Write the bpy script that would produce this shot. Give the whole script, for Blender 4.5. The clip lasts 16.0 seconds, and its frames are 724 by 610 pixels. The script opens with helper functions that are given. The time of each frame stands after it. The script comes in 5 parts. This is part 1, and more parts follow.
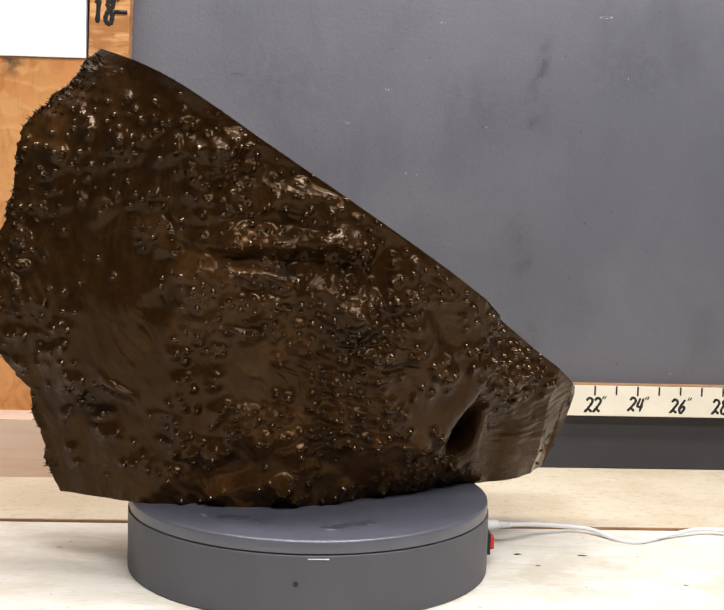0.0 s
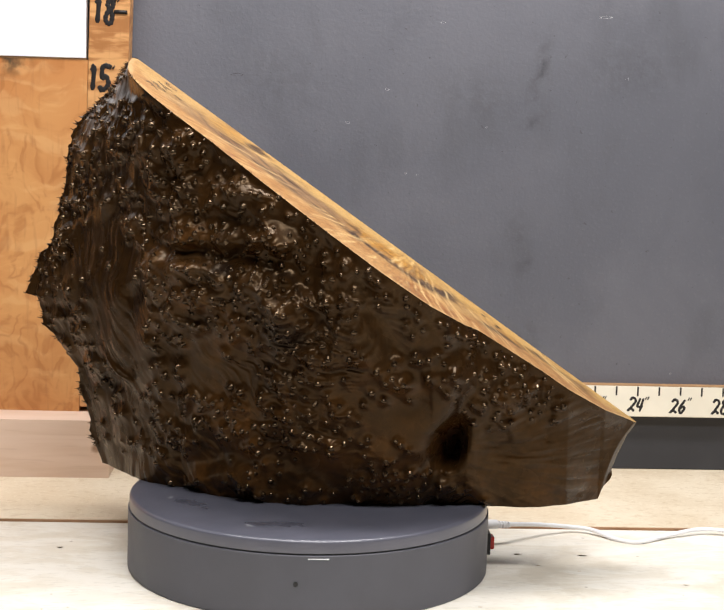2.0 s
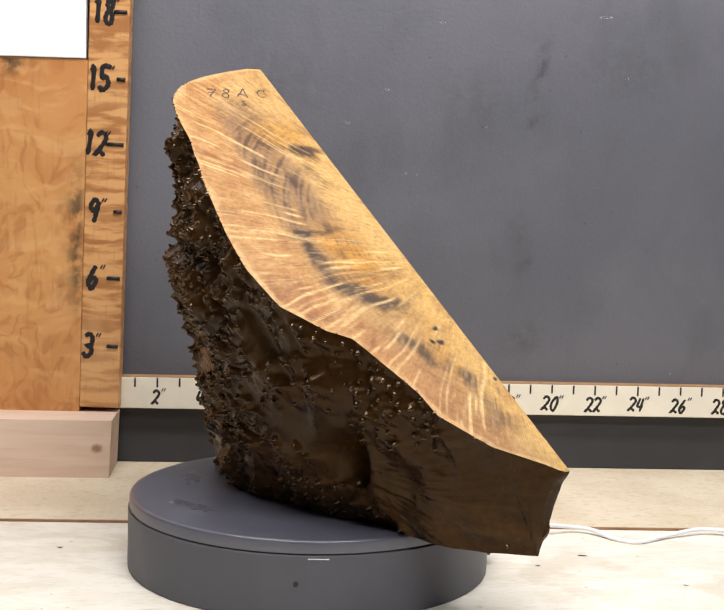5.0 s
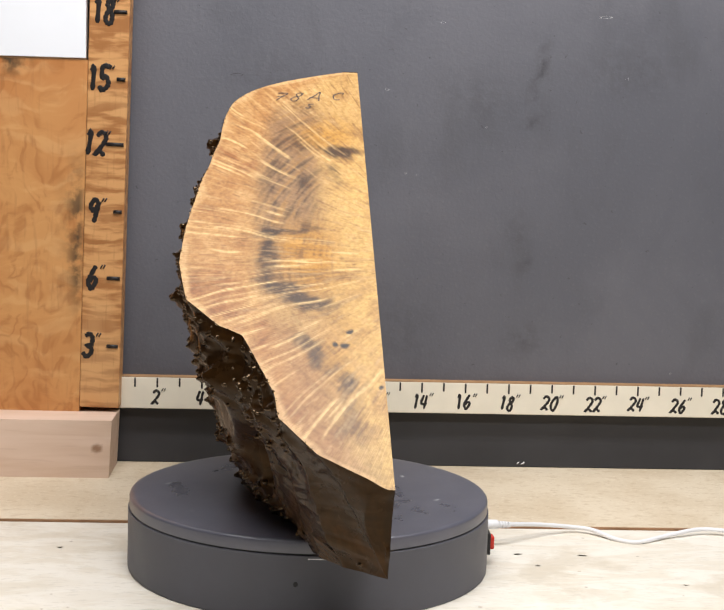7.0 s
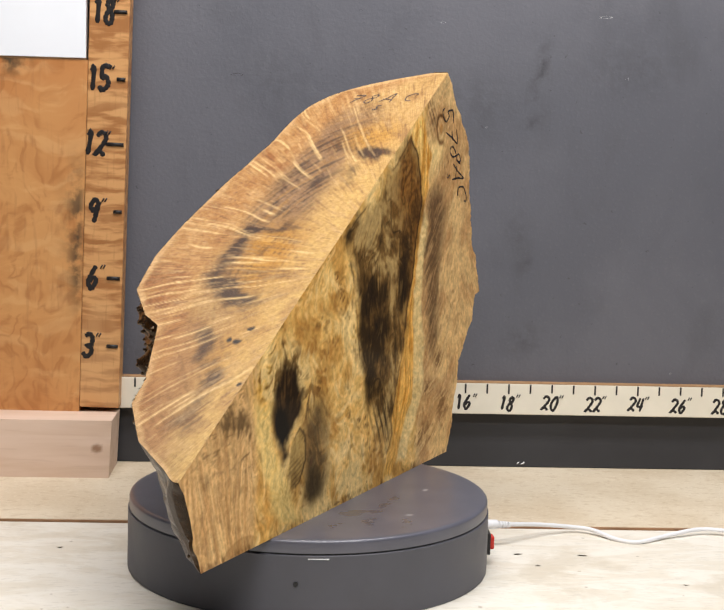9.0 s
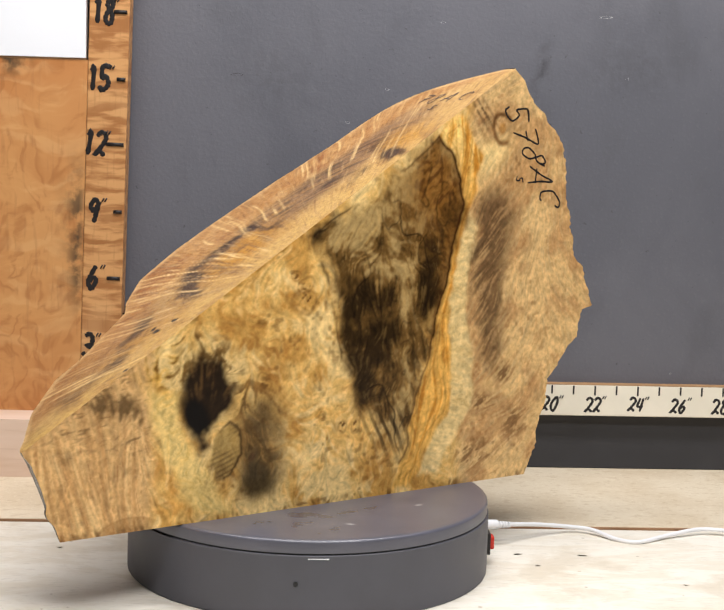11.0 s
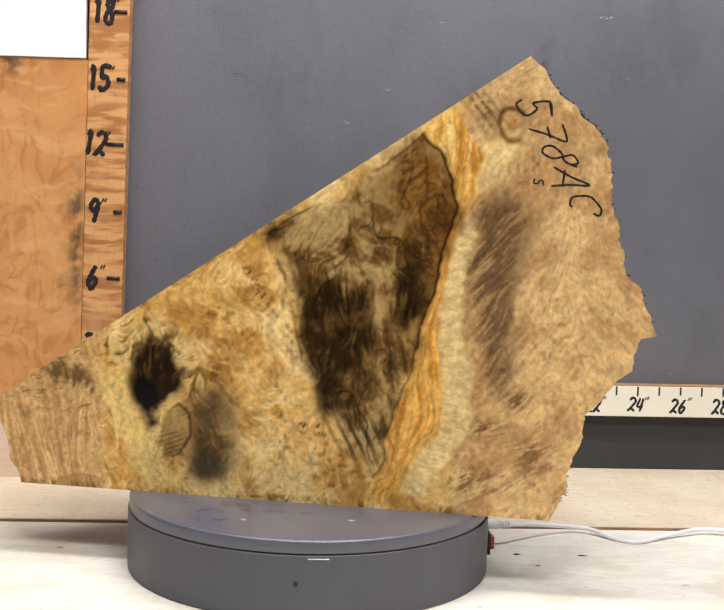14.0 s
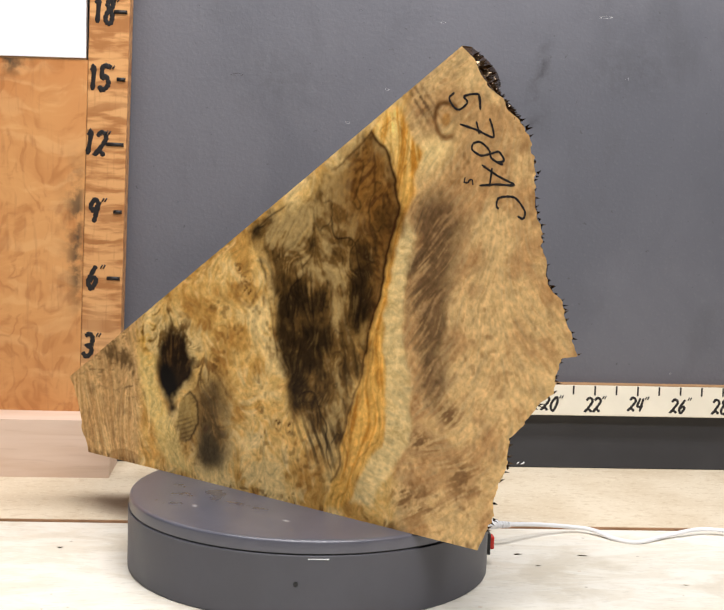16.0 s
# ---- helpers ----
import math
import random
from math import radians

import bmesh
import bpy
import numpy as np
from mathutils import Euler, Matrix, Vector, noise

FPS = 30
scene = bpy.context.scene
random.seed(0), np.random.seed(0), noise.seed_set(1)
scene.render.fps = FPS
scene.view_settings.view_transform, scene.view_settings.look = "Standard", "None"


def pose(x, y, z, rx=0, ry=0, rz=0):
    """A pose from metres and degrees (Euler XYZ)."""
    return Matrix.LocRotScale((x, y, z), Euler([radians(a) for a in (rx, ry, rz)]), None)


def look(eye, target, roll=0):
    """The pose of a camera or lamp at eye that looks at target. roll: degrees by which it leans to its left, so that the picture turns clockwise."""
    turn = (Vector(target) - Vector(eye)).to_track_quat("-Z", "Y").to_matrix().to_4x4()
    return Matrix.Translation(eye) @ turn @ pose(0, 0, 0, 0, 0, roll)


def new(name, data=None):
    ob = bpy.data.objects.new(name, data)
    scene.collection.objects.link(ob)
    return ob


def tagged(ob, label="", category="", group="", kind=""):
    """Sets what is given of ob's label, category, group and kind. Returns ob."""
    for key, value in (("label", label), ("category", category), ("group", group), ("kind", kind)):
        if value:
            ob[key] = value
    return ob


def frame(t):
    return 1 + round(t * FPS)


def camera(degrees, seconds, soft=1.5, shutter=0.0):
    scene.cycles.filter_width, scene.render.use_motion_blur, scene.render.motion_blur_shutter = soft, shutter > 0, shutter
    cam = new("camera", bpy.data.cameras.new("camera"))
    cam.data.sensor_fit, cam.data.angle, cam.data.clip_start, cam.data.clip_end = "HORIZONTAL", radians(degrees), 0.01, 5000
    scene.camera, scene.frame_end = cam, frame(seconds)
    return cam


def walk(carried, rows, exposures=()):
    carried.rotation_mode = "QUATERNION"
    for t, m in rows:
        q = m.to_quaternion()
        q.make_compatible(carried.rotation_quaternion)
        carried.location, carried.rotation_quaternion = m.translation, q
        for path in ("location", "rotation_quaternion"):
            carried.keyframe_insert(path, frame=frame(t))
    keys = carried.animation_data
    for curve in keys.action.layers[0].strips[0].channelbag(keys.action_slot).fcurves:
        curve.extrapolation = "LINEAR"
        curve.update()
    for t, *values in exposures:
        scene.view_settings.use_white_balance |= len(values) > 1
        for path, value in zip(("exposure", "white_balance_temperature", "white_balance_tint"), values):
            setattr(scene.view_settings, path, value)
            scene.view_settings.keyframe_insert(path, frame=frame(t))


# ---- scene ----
# The camera stands still before a turntable on a workbench; the turntable's axis is the world's z axis.
EYE = Vector((0.0, -1.1601, 0.3550))
AHEAD = Vector((0.03612, 0.99348, -0.10820))
cam = camera(30.56, 16.0, soft=1.5)
walk(cam, [(0.0, look(EYE, EYE + AHEAD, 1.6185)), (16.0, look(EYE, EYE + AHEAD, 1.6185))],
     exposures=[(0.0, -0.02), (3.5, -0.08), (7.0, -0.30), (9.0, -0.33), (12.0, -0.19), (16.0, -0.09)])

# ---------------------------------------------------------------- light
world = bpy.data.worlds.new("room_air")
scene.world = world
world.use_nodes = True
world.node_tree.nodes["Background"].inputs[0].default_value = (0.95, 0.97, 1.0, 1)
world.node_tree.nodes["Background"].inputs[1].default_value = 0.03


def tube_lamp(name, x, y, z, sx, sy, watts, colour=(1.0, 0.985, 0.985)):
    data = bpy.data.lights.new(name, "AREA")
    data.shape, data.size, data.size_y, data.energy, data.color = "RECTANGLE", sx, sy, watts, colour
    ob = new(name, data)
    ob.matrix_world = pose(x, y, z)
    return ob


LAMPS = [(0.10, -0.09, 1.20, 1.25, 0.14, 18.0), (0.28, -1.08, 1.60, 1.25, 0.30, 33.5)]
for i_, (x_, y_, z_, sx_, sy_, w_) in enumerate(LAMPS):
    tube_lamp("ceiling_lamp", x_, y_, z_, sx_, sy_, w_)

# ---------------------------------------------------------------- small tools


class Mat:
    """A node material, written from the inside out."""

    def __init__(self, name):
        self.m = bpy.data.materials.new(name)
        self.m.use_nodes = True
        self.t = self.m.node_tree
        self.p = self.t.nodes["Principled BSDF"]
        self.co = self.t.nodes.new("ShaderNodeTexCoord").outputs["Object"]

    def put(self, socket, v):
        if isinstance(v, bpy.types.NodeSocket):
            self.t.links.new(v, socket)
        elif isinstance(v, (tuple, list)):
            socket.default_value = (*v, 1) if len(v) == 3 and socket.type == "RGBA" else v
        else:
            socket.default_value = v

    def scale(self, s, vec=None, turn=(0, 0, 0)):
        n = self.t.nodes.new("ShaderNodeMapping")
        self.put(n.inputs["Vector"], vec or self.co)
        n.inputs["Scale"].default_value = s
        n.inputs["Rotation"].default_value = [radians(a) for a in turn]
        return n.outputs[0]

    def noise(self, s, vec=None, detail=4.0, rough=0.55, bend=0.0):
        n = self.t.nodes.new("ShaderNodeTexNoise")
        self.put(n.inputs["Vector"], vec or self.co)
        n.inputs["Scale"].default_value, n.inputs["Detail"].default_value = s, detail
        n.inputs["Roughness"].default_value, n.inputs["Distortion"].default_value = rough, bend
        return n.outputs["Fac"]

    def warp(self, s, amount):
        """The object's coordinates, bent by noise."""
        n = self.t.nodes.new("ShaderNodeTexNoise")
        self.put(n.inputs["Vector"], self.co)
        n.inputs["Scale"].default_value, n.inputs["Detail"].default_value = s, 3
        v = self.t.nodes.new("ShaderNodeVectorMath")
        v.operation = "MULTIPLY_ADD"
        self.put(v.inputs[0], n.outputs["Color"])
        v.inputs[1].default_value = (amount, amount, amount)
        self.put(v.inputs[2], self.co)
        return v.outputs[0]

    def cells(self, s, vec=None, feature="F1"):
        n = self.t.nodes.new("ShaderNodeTexVoronoi")
        n.feature = feature
        self.put(n.inputs["Vector"], vec or self.co)
        n.inputs["Scale"].default_value = s
        return n.outputs["Distance"]

    def math(self, op, a, b=0.0, clamp=False):
        n = self.t.nodes.new("ShaderNodeMath")
        n.operation, n.use_clamp = op, clamp
        self.put(n.inputs[0], a), self.put(n.inputs[1], b)
        return n.outputs[0]

    def span(self, v, lo, hi, to0=0.0, to1=1.0):
        n = self.t.nodes.new("ShaderNodeMapRange")
        n.interpolation_type = "SMOOTHSTEP"
        self.put(n.inputs[0], v)
        for k, q in zip((1, 2, 3, 4), (lo, hi, to0, to1)):
            n.inputs[k].default_value = q
        return n.outputs[0]

    def mix(self, f, a, b, kind="MIX"):
        n = self.t.nodes.new("ShaderNodeMix")
        n.data_type, n.blend_type = "RGBA", kind
        self.put(n.inputs[0], f), self.put(n.inputs[6], a), self.put(n.inputs[7], b)
        return n.outputs[2]

    def shade(self, c, v, lo, hi, dark, light):
        """c, tinted from dark to light as v runs from lo to hi."""
        return self.mix(1.0, c, self.mix(self.span(v, lo, hi), dark, light), "MULTIPLY")

    def attr(self, name, out="Fac"):
        n = self.t.nodes.new("ShaderNodeAttribute")
        n.attribute_name = name
        return n.outputs[out]

    def done(self, colour, rough=0.6, height=None, depth=0.001, strength=1.0, spec=0.5, metal=0.0):
        self.put(self.p.inputs["Base Color"], colour)
        self.put(self.p.inputs["Roughness"], rough)
        self.put(self.p.inputs["Specular IOR Level"], spec)
        self.p.inputs["Metallic"].default_value = metal
        if height is not None:
            n = self.t.nodes.new("ShaderNodeBump")
            n.inputs["Strength"].default_value, n.inputs["Distance"].default_value = strength, depth
            self.put(n.inputs["Height"], height)
            self.t.links.new(n.outputs[0], self.p.inputs["Normal"])
        return self.m


def mesh_of(name, verts, faces, smooth=False):
    me = bpy.data.meshes.new(name)
    me.from_pydata([tuple(v) for v in verts], [], [tuple(f) for f in faces])
    if smooth:
        me.polygons.foreach_set("use_smooth", [True] * len(me.polygons))
    me.update()
    return me


def part(name, source, material, parent, label=""):
    """One mesh object under a thing or part, from a bmesh or a mesh."""
    if isinstance(source, bmesh.types.BMesh):
        me = bpy.data.meshes.new(name)
        source.to_mesh(me)
        source.free()
    else:
        me = source
    me.materials.append(material)
    ob = new(name, me)
    ob.parent = parent
    return tagged(ob, label)


def thing(name, m, label, category, group="", kind=""):
    ob = new(name)
    ob.empty_display_size = 0.02
    ob.matrix_world = m
    return tagged(ob, label, category, group, kind)


def box(x0, x1, y0, y1, z0, z1, bevel=0.0, segments=2):
    bm = bmesh.new()
    bmesh.ops.create_cube(bm, size=1, matrix=Matrix.Translation(((x0 + x1) / 2, (y0 + y1) / 2, (z0 + z1) / 2)) @ Matrix.Diagonal((x1 - x0, y1 - y0, z1 - z0, 1)))
    if bevel:
        bmesh.ops.bevel(bm, geom=bm.edges[:], offset=bevel, segments=segments, affect="EDGES", profile=0.5)
    return bm


def lathe(profile, steps=128, smooth_above=35):
    """A body turned round z from (radius, height) pairs."""
    bm = bmesh.new()
    rings = []
    for r, z in profile:
        if r < 1e-6:
            rings.append([bm.verts.new((0, 0, z))])
        else:
            rings.append([bm.verts.new((r * math.cos(2 * math.pi * k / steps), r * math.sin(2 * math.pi * k / steps), z)) for k in range(steps)])
    for a, b in zip(rings, rings[1:]):
        for k in range(steps):
            q = (k + 1) % steps
            if len(a) == 1:
                bm.faces.new((a[0], b[q], b[k]))
            elif len(b) == 1:
                bm.faces.new((a[k], a[q], b[0]))
            else:
                bm.faces.new((a[k], a[q], b[q], b[k]))
    bmesh.ops.recalc_face_normals(bm, faces=bm.faces[:])
    for f in bm.faces:
        f.smooth = True
    for e in bm.edges:
        if len(e.link_faces) == 2 and e.calc_face_angle() > radians(smooth_above):
            e.smooth = False
    return bm


def tube(points, radius, steps=10):
    """A round cord through the points."""
    pts = [Vector(q) for q in points]
    bm = bmesh.new()
    rings = []
    for k, q in enumerate(pts):
        d = (pts[min(k + 1, len(pts) - 1)] - pts[max(k - 1, 0)]).normalized()
        s = d.cross(Vector((0, 0, 1))).normalized()
        u = s.cross(d)
        r = radius[k] if isinstance(radius, (list, tuple)) else radius
        rings.append([bm.verts.new(q + r * (math.cos(2 * math.pi * j / steps) * s + math.sin(2 * math.pi * j / steps) * u)) for j in range(steps)])
    for a, b in zip(rings, rings[1:]):
        for j in range(steps):
            bm.faces.new((a[j], a[(j + 1) % steps], b[(j + 1) % steps], b[j])).smooth = True
    bm.faces.new(rings[0]), bm.faces.new(rings[-1])
    bmesh.ops.recalc_face_normals(bm, faces=bm.faces[:])
    return bm


# pen strokes of a hand-drawn character, in a box one high
PEN = {"0": ["7A 38 14 31 60 83 96 89 6A 48"], "1": ["38 5A 50"], "2": ["08 3A 79 87 43 00 42 90"], "3": ["19 5A 88 75 35 74 82 40 02"], "4": ["3A 14 94", "7A 60"],
       "5": ["9A 2A 25 56 83 61 20 02", "2A 9A"], "6": ["7A 36 13 40 72 84 55 23"], "7": ["09 5A 9A 65 40", "25 86"], "8": ["78 5A 28 46 73 60 30 12 35 66 78 7A"], "9": ["88 4A 17 45 77 89 74 60"],
       "A": ["00 35 5A 75 A0", "03 53 93"], "C": ["88 8A 4A 06 13 40 80 91"], "s": ["8A 29 36 65 61 02"]}


def written(text, high, pen, wide, lean, m):
    """Marker handwriting as flat rounded strokes, centred, laid out by m."""
    vs, fs = [], []
    pitch = 0.78
    for n, ch in enumerate(text):
        for stroke in PEN[ch]:
            ks = [Vector((int(q[0], 16) / 14, int(q[1], 16) / 10)) for q in stroke.split()]
            pts = []
            for i in range(len(ks) - 1):
                p0, p1, p2, p3 = ks[max(i - 1, 0)], ks[i], ks[i + 1], ks[min(i + 2, len(ks) - 1)]
                for j in range(5):
                    t = j / 5
                    m1, m2 = 0.42 * (p2 - p0), 0.42 * (p3 - p1)
                    pts.append(p1 + m1 * t + (3 * (p2 - p1) - 2 * m1 - m2) * t * t + (m1 + m2 - 2 * (p2 - p1)) * t ** 3)
            pts.append(ks[-1])
            pts = [Vector((((q.x - 0.32) + (n - (len(text) - 1) / 2) * pitch) * high * wide + lean * (q.y - 0.5) * high, (q.y - 0.5) * high, 0)) for q in pts]
            first = len(vs)
            for k, q in enumerate(pts):
                d = (pts[min(k + 1, len(pts) - 1)] - pts[max(k - 1, 0)]).normalized()
                side = Vector((-d.y, d.x, 0))
                r = pen * (0.55 if k in (0, len(pts) - 1) else 1.0 + 0.18 * math.sin(2.3 * k + n))
                vs += [m @ (q + r * (math.cos(w) * side + Vector((0, 0, 0.16 * math.sin(w))))) for w in [2 * math.pi * j / 8 for j in range(8)]]
            for k in range(len(pts) - 1):
                b = first + 8 * k
                fs += [(b + j, b + (j + 1) % 8, b + 8 + (j + 1) % 8, b + 8 + j) for j in range(8)]
            fs += [tuple(first + j for j in range(8)), tuple(first + 8 * (len(pts) - 1) + j for j in reversed(range(8)))]
    return mesh_of("handwriting", vs, fs)


def lattice(ix, iy, seed):
    h = (ix.astype(np.int64) * 374761393 + iy.astype(np.int64) * 668265263 + seed * 974634777) & 0x7FFFFFFF
    h = ((h ^ (h >> 13)) * 1274126177) & 0x7FFFFFFF
    return ((h ^ (h >> 16)) & 0xFFFF) / 65535.0


def vnoise(x, y, seed=0):
    """Smooth noise from -1 to 1, cell size 1."""
    x, y = np.broadcast_arrays(np.asarray(x, float), np.asarray(y, float))
    ix, iy = np.floor(x), np.floor(y)
    fx, fy = x - ix, y - iy
    fx, fy = fx * fx * fx * (fx * (fx * 6 - 15) + 10), fy * fy * fy * (fy * (fy * 6 - 15) + 10)
    a, b = lattice(ix, iy, seed), lattice(ix + 1, iy, seed)
    c, d = lattice(ix, iy + 1, seed), lattice(ix + 1, iy + 1, seed)
    return 2 * ((a * (1 - fx) + b * fx) * (1 - fy) + (c * (1 - fx) + d * fx) * fy) - 1


def fractal(x, y, seed=0, octaves=4, fall=0.5):
    return sum(fall ** k * vnoise(x * 2 ** k, y * 2 ** k, seed + 17 * k) for k in range(octaves))


def inside(poly, x, y):
    """Signed distance to a polygon's edge, positive inside."""
    x, y = np.asarray(x, float), np.asarray(y, float)
    best, odd = np.full(x.shape, 1e9), np.zeros(x.shape, bool)
    for (ax, ay), (bx, by) in zip(poly, poly[1:] + poly[:1]):
        dx, dy = bx - ax, by - ay
        k = np.clip(((x - ax) * dx + (y - ay) * dy) / (dx * dx + dy * dy + 1e-12), 0, 1)
        best = np.minimum(best, np.hypot(x - ax - k * dx, y - ay - k * dy))
        odd ^= ((ay > y) != (by > y)) & (x < dx * (y - ay) / (dy + 1e-12) + ax)
    return np.where(odd, best, -best)


def soft(v, lo, hi):
    k = np.clip((v - lo) / (hi - lo), 0, 1)
    return k * k * (3 - 2 * k)


def give(me, name, values):
    at = me.attributes.new(name, "FLOAT", "POINT")
    at.data.foreach_set("value", np.asarray(values, np.float32).ravel())


# ---------------------------------------------------------------- materials
def grey_paint():
    m = Mat("grey_wall_paint")
    blot, fine = m.noise(4.5, detail=6, bend=0.4), m.noise(240, detail=4)
    roll = m.noise(60, m.scale((1, 1, 0.4)), 5, 0.6)
    c = m.mix(m.span(blot, 0.38, 0.62), (0.110, 0.111, 0.130), (0.132, 0.132, 0.152))
    c = m.mix(m.span(m.noise(14, m.scale((1, 1, 0.5)), 5), 0.54, 0.68, 0, 0.35), c, (0.088, 0.088, 0.099))
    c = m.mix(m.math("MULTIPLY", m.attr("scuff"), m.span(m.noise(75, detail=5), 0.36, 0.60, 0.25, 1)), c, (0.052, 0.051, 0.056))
    c = m.mix(m.span(fine, 0.56, 0.70, 0, 0.14), c, (0.20, 0.20, 0.21))
    c = m.mix(m.span(m.noise(130, detail=3), 0.68, 0.74, 0, 0.6), c, (0.060, 0.060, 0.066))
    return m.done(c, 0.5, m.math("ADD", fine, m.math("ADD", roll, m.math("MULTIPLY", m.noise(28, detail=2), 0.6))), 0.0008, 0.6, 0.4)


def dull_plastic(name, colour, rough=0.5):
    m = Mat(name)
    fine, blot = m.noise(900, detail=2), m.noise(25, detail=4)
    c = m.mix(m.span(blot, 0.35, 0.7), colour, tuple(q * 1.12 for q in colour))
    return m.done(c, m.span(blot, 0.3, 0.7, rough - 0.06, rough + 0.08), fine, 0.0002, 0.3, 0.4)


def lid_plastic():
    m = Mat("grey_turntable_lid")
    fine, blot = m.noise(900, detail=2), m.noise(30, detail=4)
    c = m.mix(m.span(blot, 0.35, 0.7), (0.094, 0.095, 0.120), (0.110, 0.110, 0.138))
    smear = m.math("MULTIPLY", m.attr("smudge"), m.span(m.noise(70, detail=4), 0.25, 0.6))
    c = m.mix(m.math("MULTIPLY", smear, 0.65), c, (0.040, 0.040, 0.052))
    c = m.mix(m.math("MULTIPLY", m.attr("nick"), 0.8), c, (0.55, 0.55, 0.57))
    return m.done(c, m.span(smear, 0, 1, 0.30, 0.22), fine, 0.0002, 0.25, 0.75)


def pale_ply(name, a, b, seed_turn):
    m = Mat(name)
    v = m.scale((1.0, 2.6, 2.6), turn=(0, 0, seed_turn))
    grain, blot = m.noise(11, v, 6, 0.62, 1.2), m.noise(7, detail=6, rough=0.6, bend=0.8)
    fibre = m.noise(260, m.scale((0.35, 1, 1)), 4)
    c = m.mix(m.span(grain, 0.42, 0.60), a, b)
    c = m.mix(m.span(blot, 0.54, 0.66, 0, 0.55), c, tuple(q * k for q, k in zip(b, (0.80, 0.76, 0.70))))
    c = m.mix(m.span(blot, 0.46, 0.36, 0, 0.5), c, (0.84, 0.80, 0.72))
    c = m.mix(m.span(fibre, 0.55, 0.66, 0, 0.25), c, tuple(q * 0.66 for q in b))
    speck = m.cells(34)
    c = m.mix(m.span(m.math("ADD", speck, m.math("MULTIPLY", fibre, 0.10)), 0.075, 0.11, 0.55, 0), c, (0.22, 0.15, 0.10))
    return m.done(c, 0.6, fibre, 0.0004, 0.5, 0.3)


def chip_board():
    m = Mat("pale_fibreboard")
    fine, mid = m.noise(330, m.scale((0.6, 1, 1)), 4, 0.65), m.noise(120, m.scale((0.6, 1, 1)), 4, 0.6)
    c = m.mix(m.span(m.noise(9, detail=4), 0.40, 0.62), (0.70, 0.600, 0.455), (0.63, 0.520, 0.375))
    c = m.mix(m.span(mid, 0.52, 0.68, 0, 0.5), c, (0.50, 0.375, 0.235))
    c = m.mix(m.span(fine, 0.44, 0.34, 0, 0.5), c, (0.80, 0.725, 0.590))
    c = m.mix(m.span(fine, 0.60, 0.70, 0, 0.55), c, (0.36, 0.250, 0.150))
    return m.done(c, 0.7, fine, 0.0005, 0.5, 0.3)


def figured_panel():
    m = Mat("figured_alder_panel")
    v = m.warp(14, 0.05)
    field = m.noise(5.0, m.scale((1.7, 1, 0.8), v), 4, 0.55, 0.7)
    lines = m.math("PINGPONG", m.math("MULTIPLY", field, 13.0), 0.5)
    curl, fine = m.noise(22, m.scale((0.7, 1, 1.3), v), 5, 0.6, 0.8), m.noise(220, m.scale((1, 1, 0.1)), 3)
    blush, quilt = m.noise(3.0, detail=3), m.noise(36, m.scale((0.5, 1, 1.4), v), 3, 0.5, 0.4)
    c = m.mix(m.span(blush, 0.40, 0.62), (0.61, 0.305, 0.110), (0.51, 0.210, 0.068))
    c = m.mix(m.span(curl, 0.42, 0.66, 0, 0.40), c, (0.46, 0.185, 0.056))
    c = m.mix(m.span(quilt, 0.50, 0.64, 0, 0.40), c, (0.70, 0.405, 0.175))
    c = m.mix(m.math("MULTIPLY", m.span(lines, 0.0, 0.30, 0.45, 0.0), m.span(curl, 0.38, 0.56)), c, (0.36, 0.135, 0.040))
    c = m.mix(m.span(fine, 0.56, 0.70, 0, 0.25), c, (0.36, 0.16, 0.06))
    c = m.mix(m.math("MULTIPLY", m.attr("grime"), m.span(m.noise(45, detail=5), 0.38, 0.58)), c, (0.075, 0.048, 0.026))
    c = m.mix(m.attr("knot"), c, (0.24, 0.09, 0.030))
    return m.done(c, 0.5, fine, 0.0003, 0.3, 0.3)


def flame_maple():
    m = Mat("flame_maple")
    v = m.scale((0.16, 1, 1.0), m.warp(22, 0.012), turn=(0, 7, 0))
    flame = m.noise(118, v, 3, 0.50, 0.2)
    wide, fine = m.noise(11, detail=3), m.noise(300, m.scale((1, 1, 0.08)), 2)
    c = m.mix(m.span(flame, 0.38, 0.60), (0.37, 0.155, 0.050), (0.63, 0.330, 0.130))
    c = m.mix(m.span(wide, 0.48, 0.66, 0, 0.4), c, (0.68, 0.40, 0.18))
    c = m.mix(m.span(fine, 0.58, 0.7, 0, 0.25), c, (0.3, 0.14, 0.05))
    return m.done(c, 0.45, fine, 0.0003, 0.3, 0.4)


def pink_fir():
    m = Mat("pale_planed_softwood")
    rings = m.noise(30, m.scale((0.25, 1, 1.6)), 4, 0.5, 0.8)
    fine = m.noise(240, m.scale((0.06, 1, 1)), 3)
    c = m.mix(m.span(rings, 0.35, 0.7), (0.74, 0.57, 0.46), (0.66, 0.48, 0.36))
    c = m.mix(m.span(fine, 0.58, 0.72, 0, 0.2), c, (0.42, 0.25, 0.17))
    c = m.mix(m.attr("knot"), c, (0.24, 0.115, 0.055))
    return m.done(c, 0.6, fine, 0.0003, 0.3, 0.3)


def plain(name, colour, rough=0.6, vary=0.08, scale=40, spec=0.4):
    m = Mat(name)
    n = m.noise(scale, detail=4)
    c = m.mix(m.span(n, 0.35, 0.7), colour, tuple(min(1, q * (1 + vary)) for q in colour))
    return m.done(c, rough, n, 0.0002, 0.3, spec)


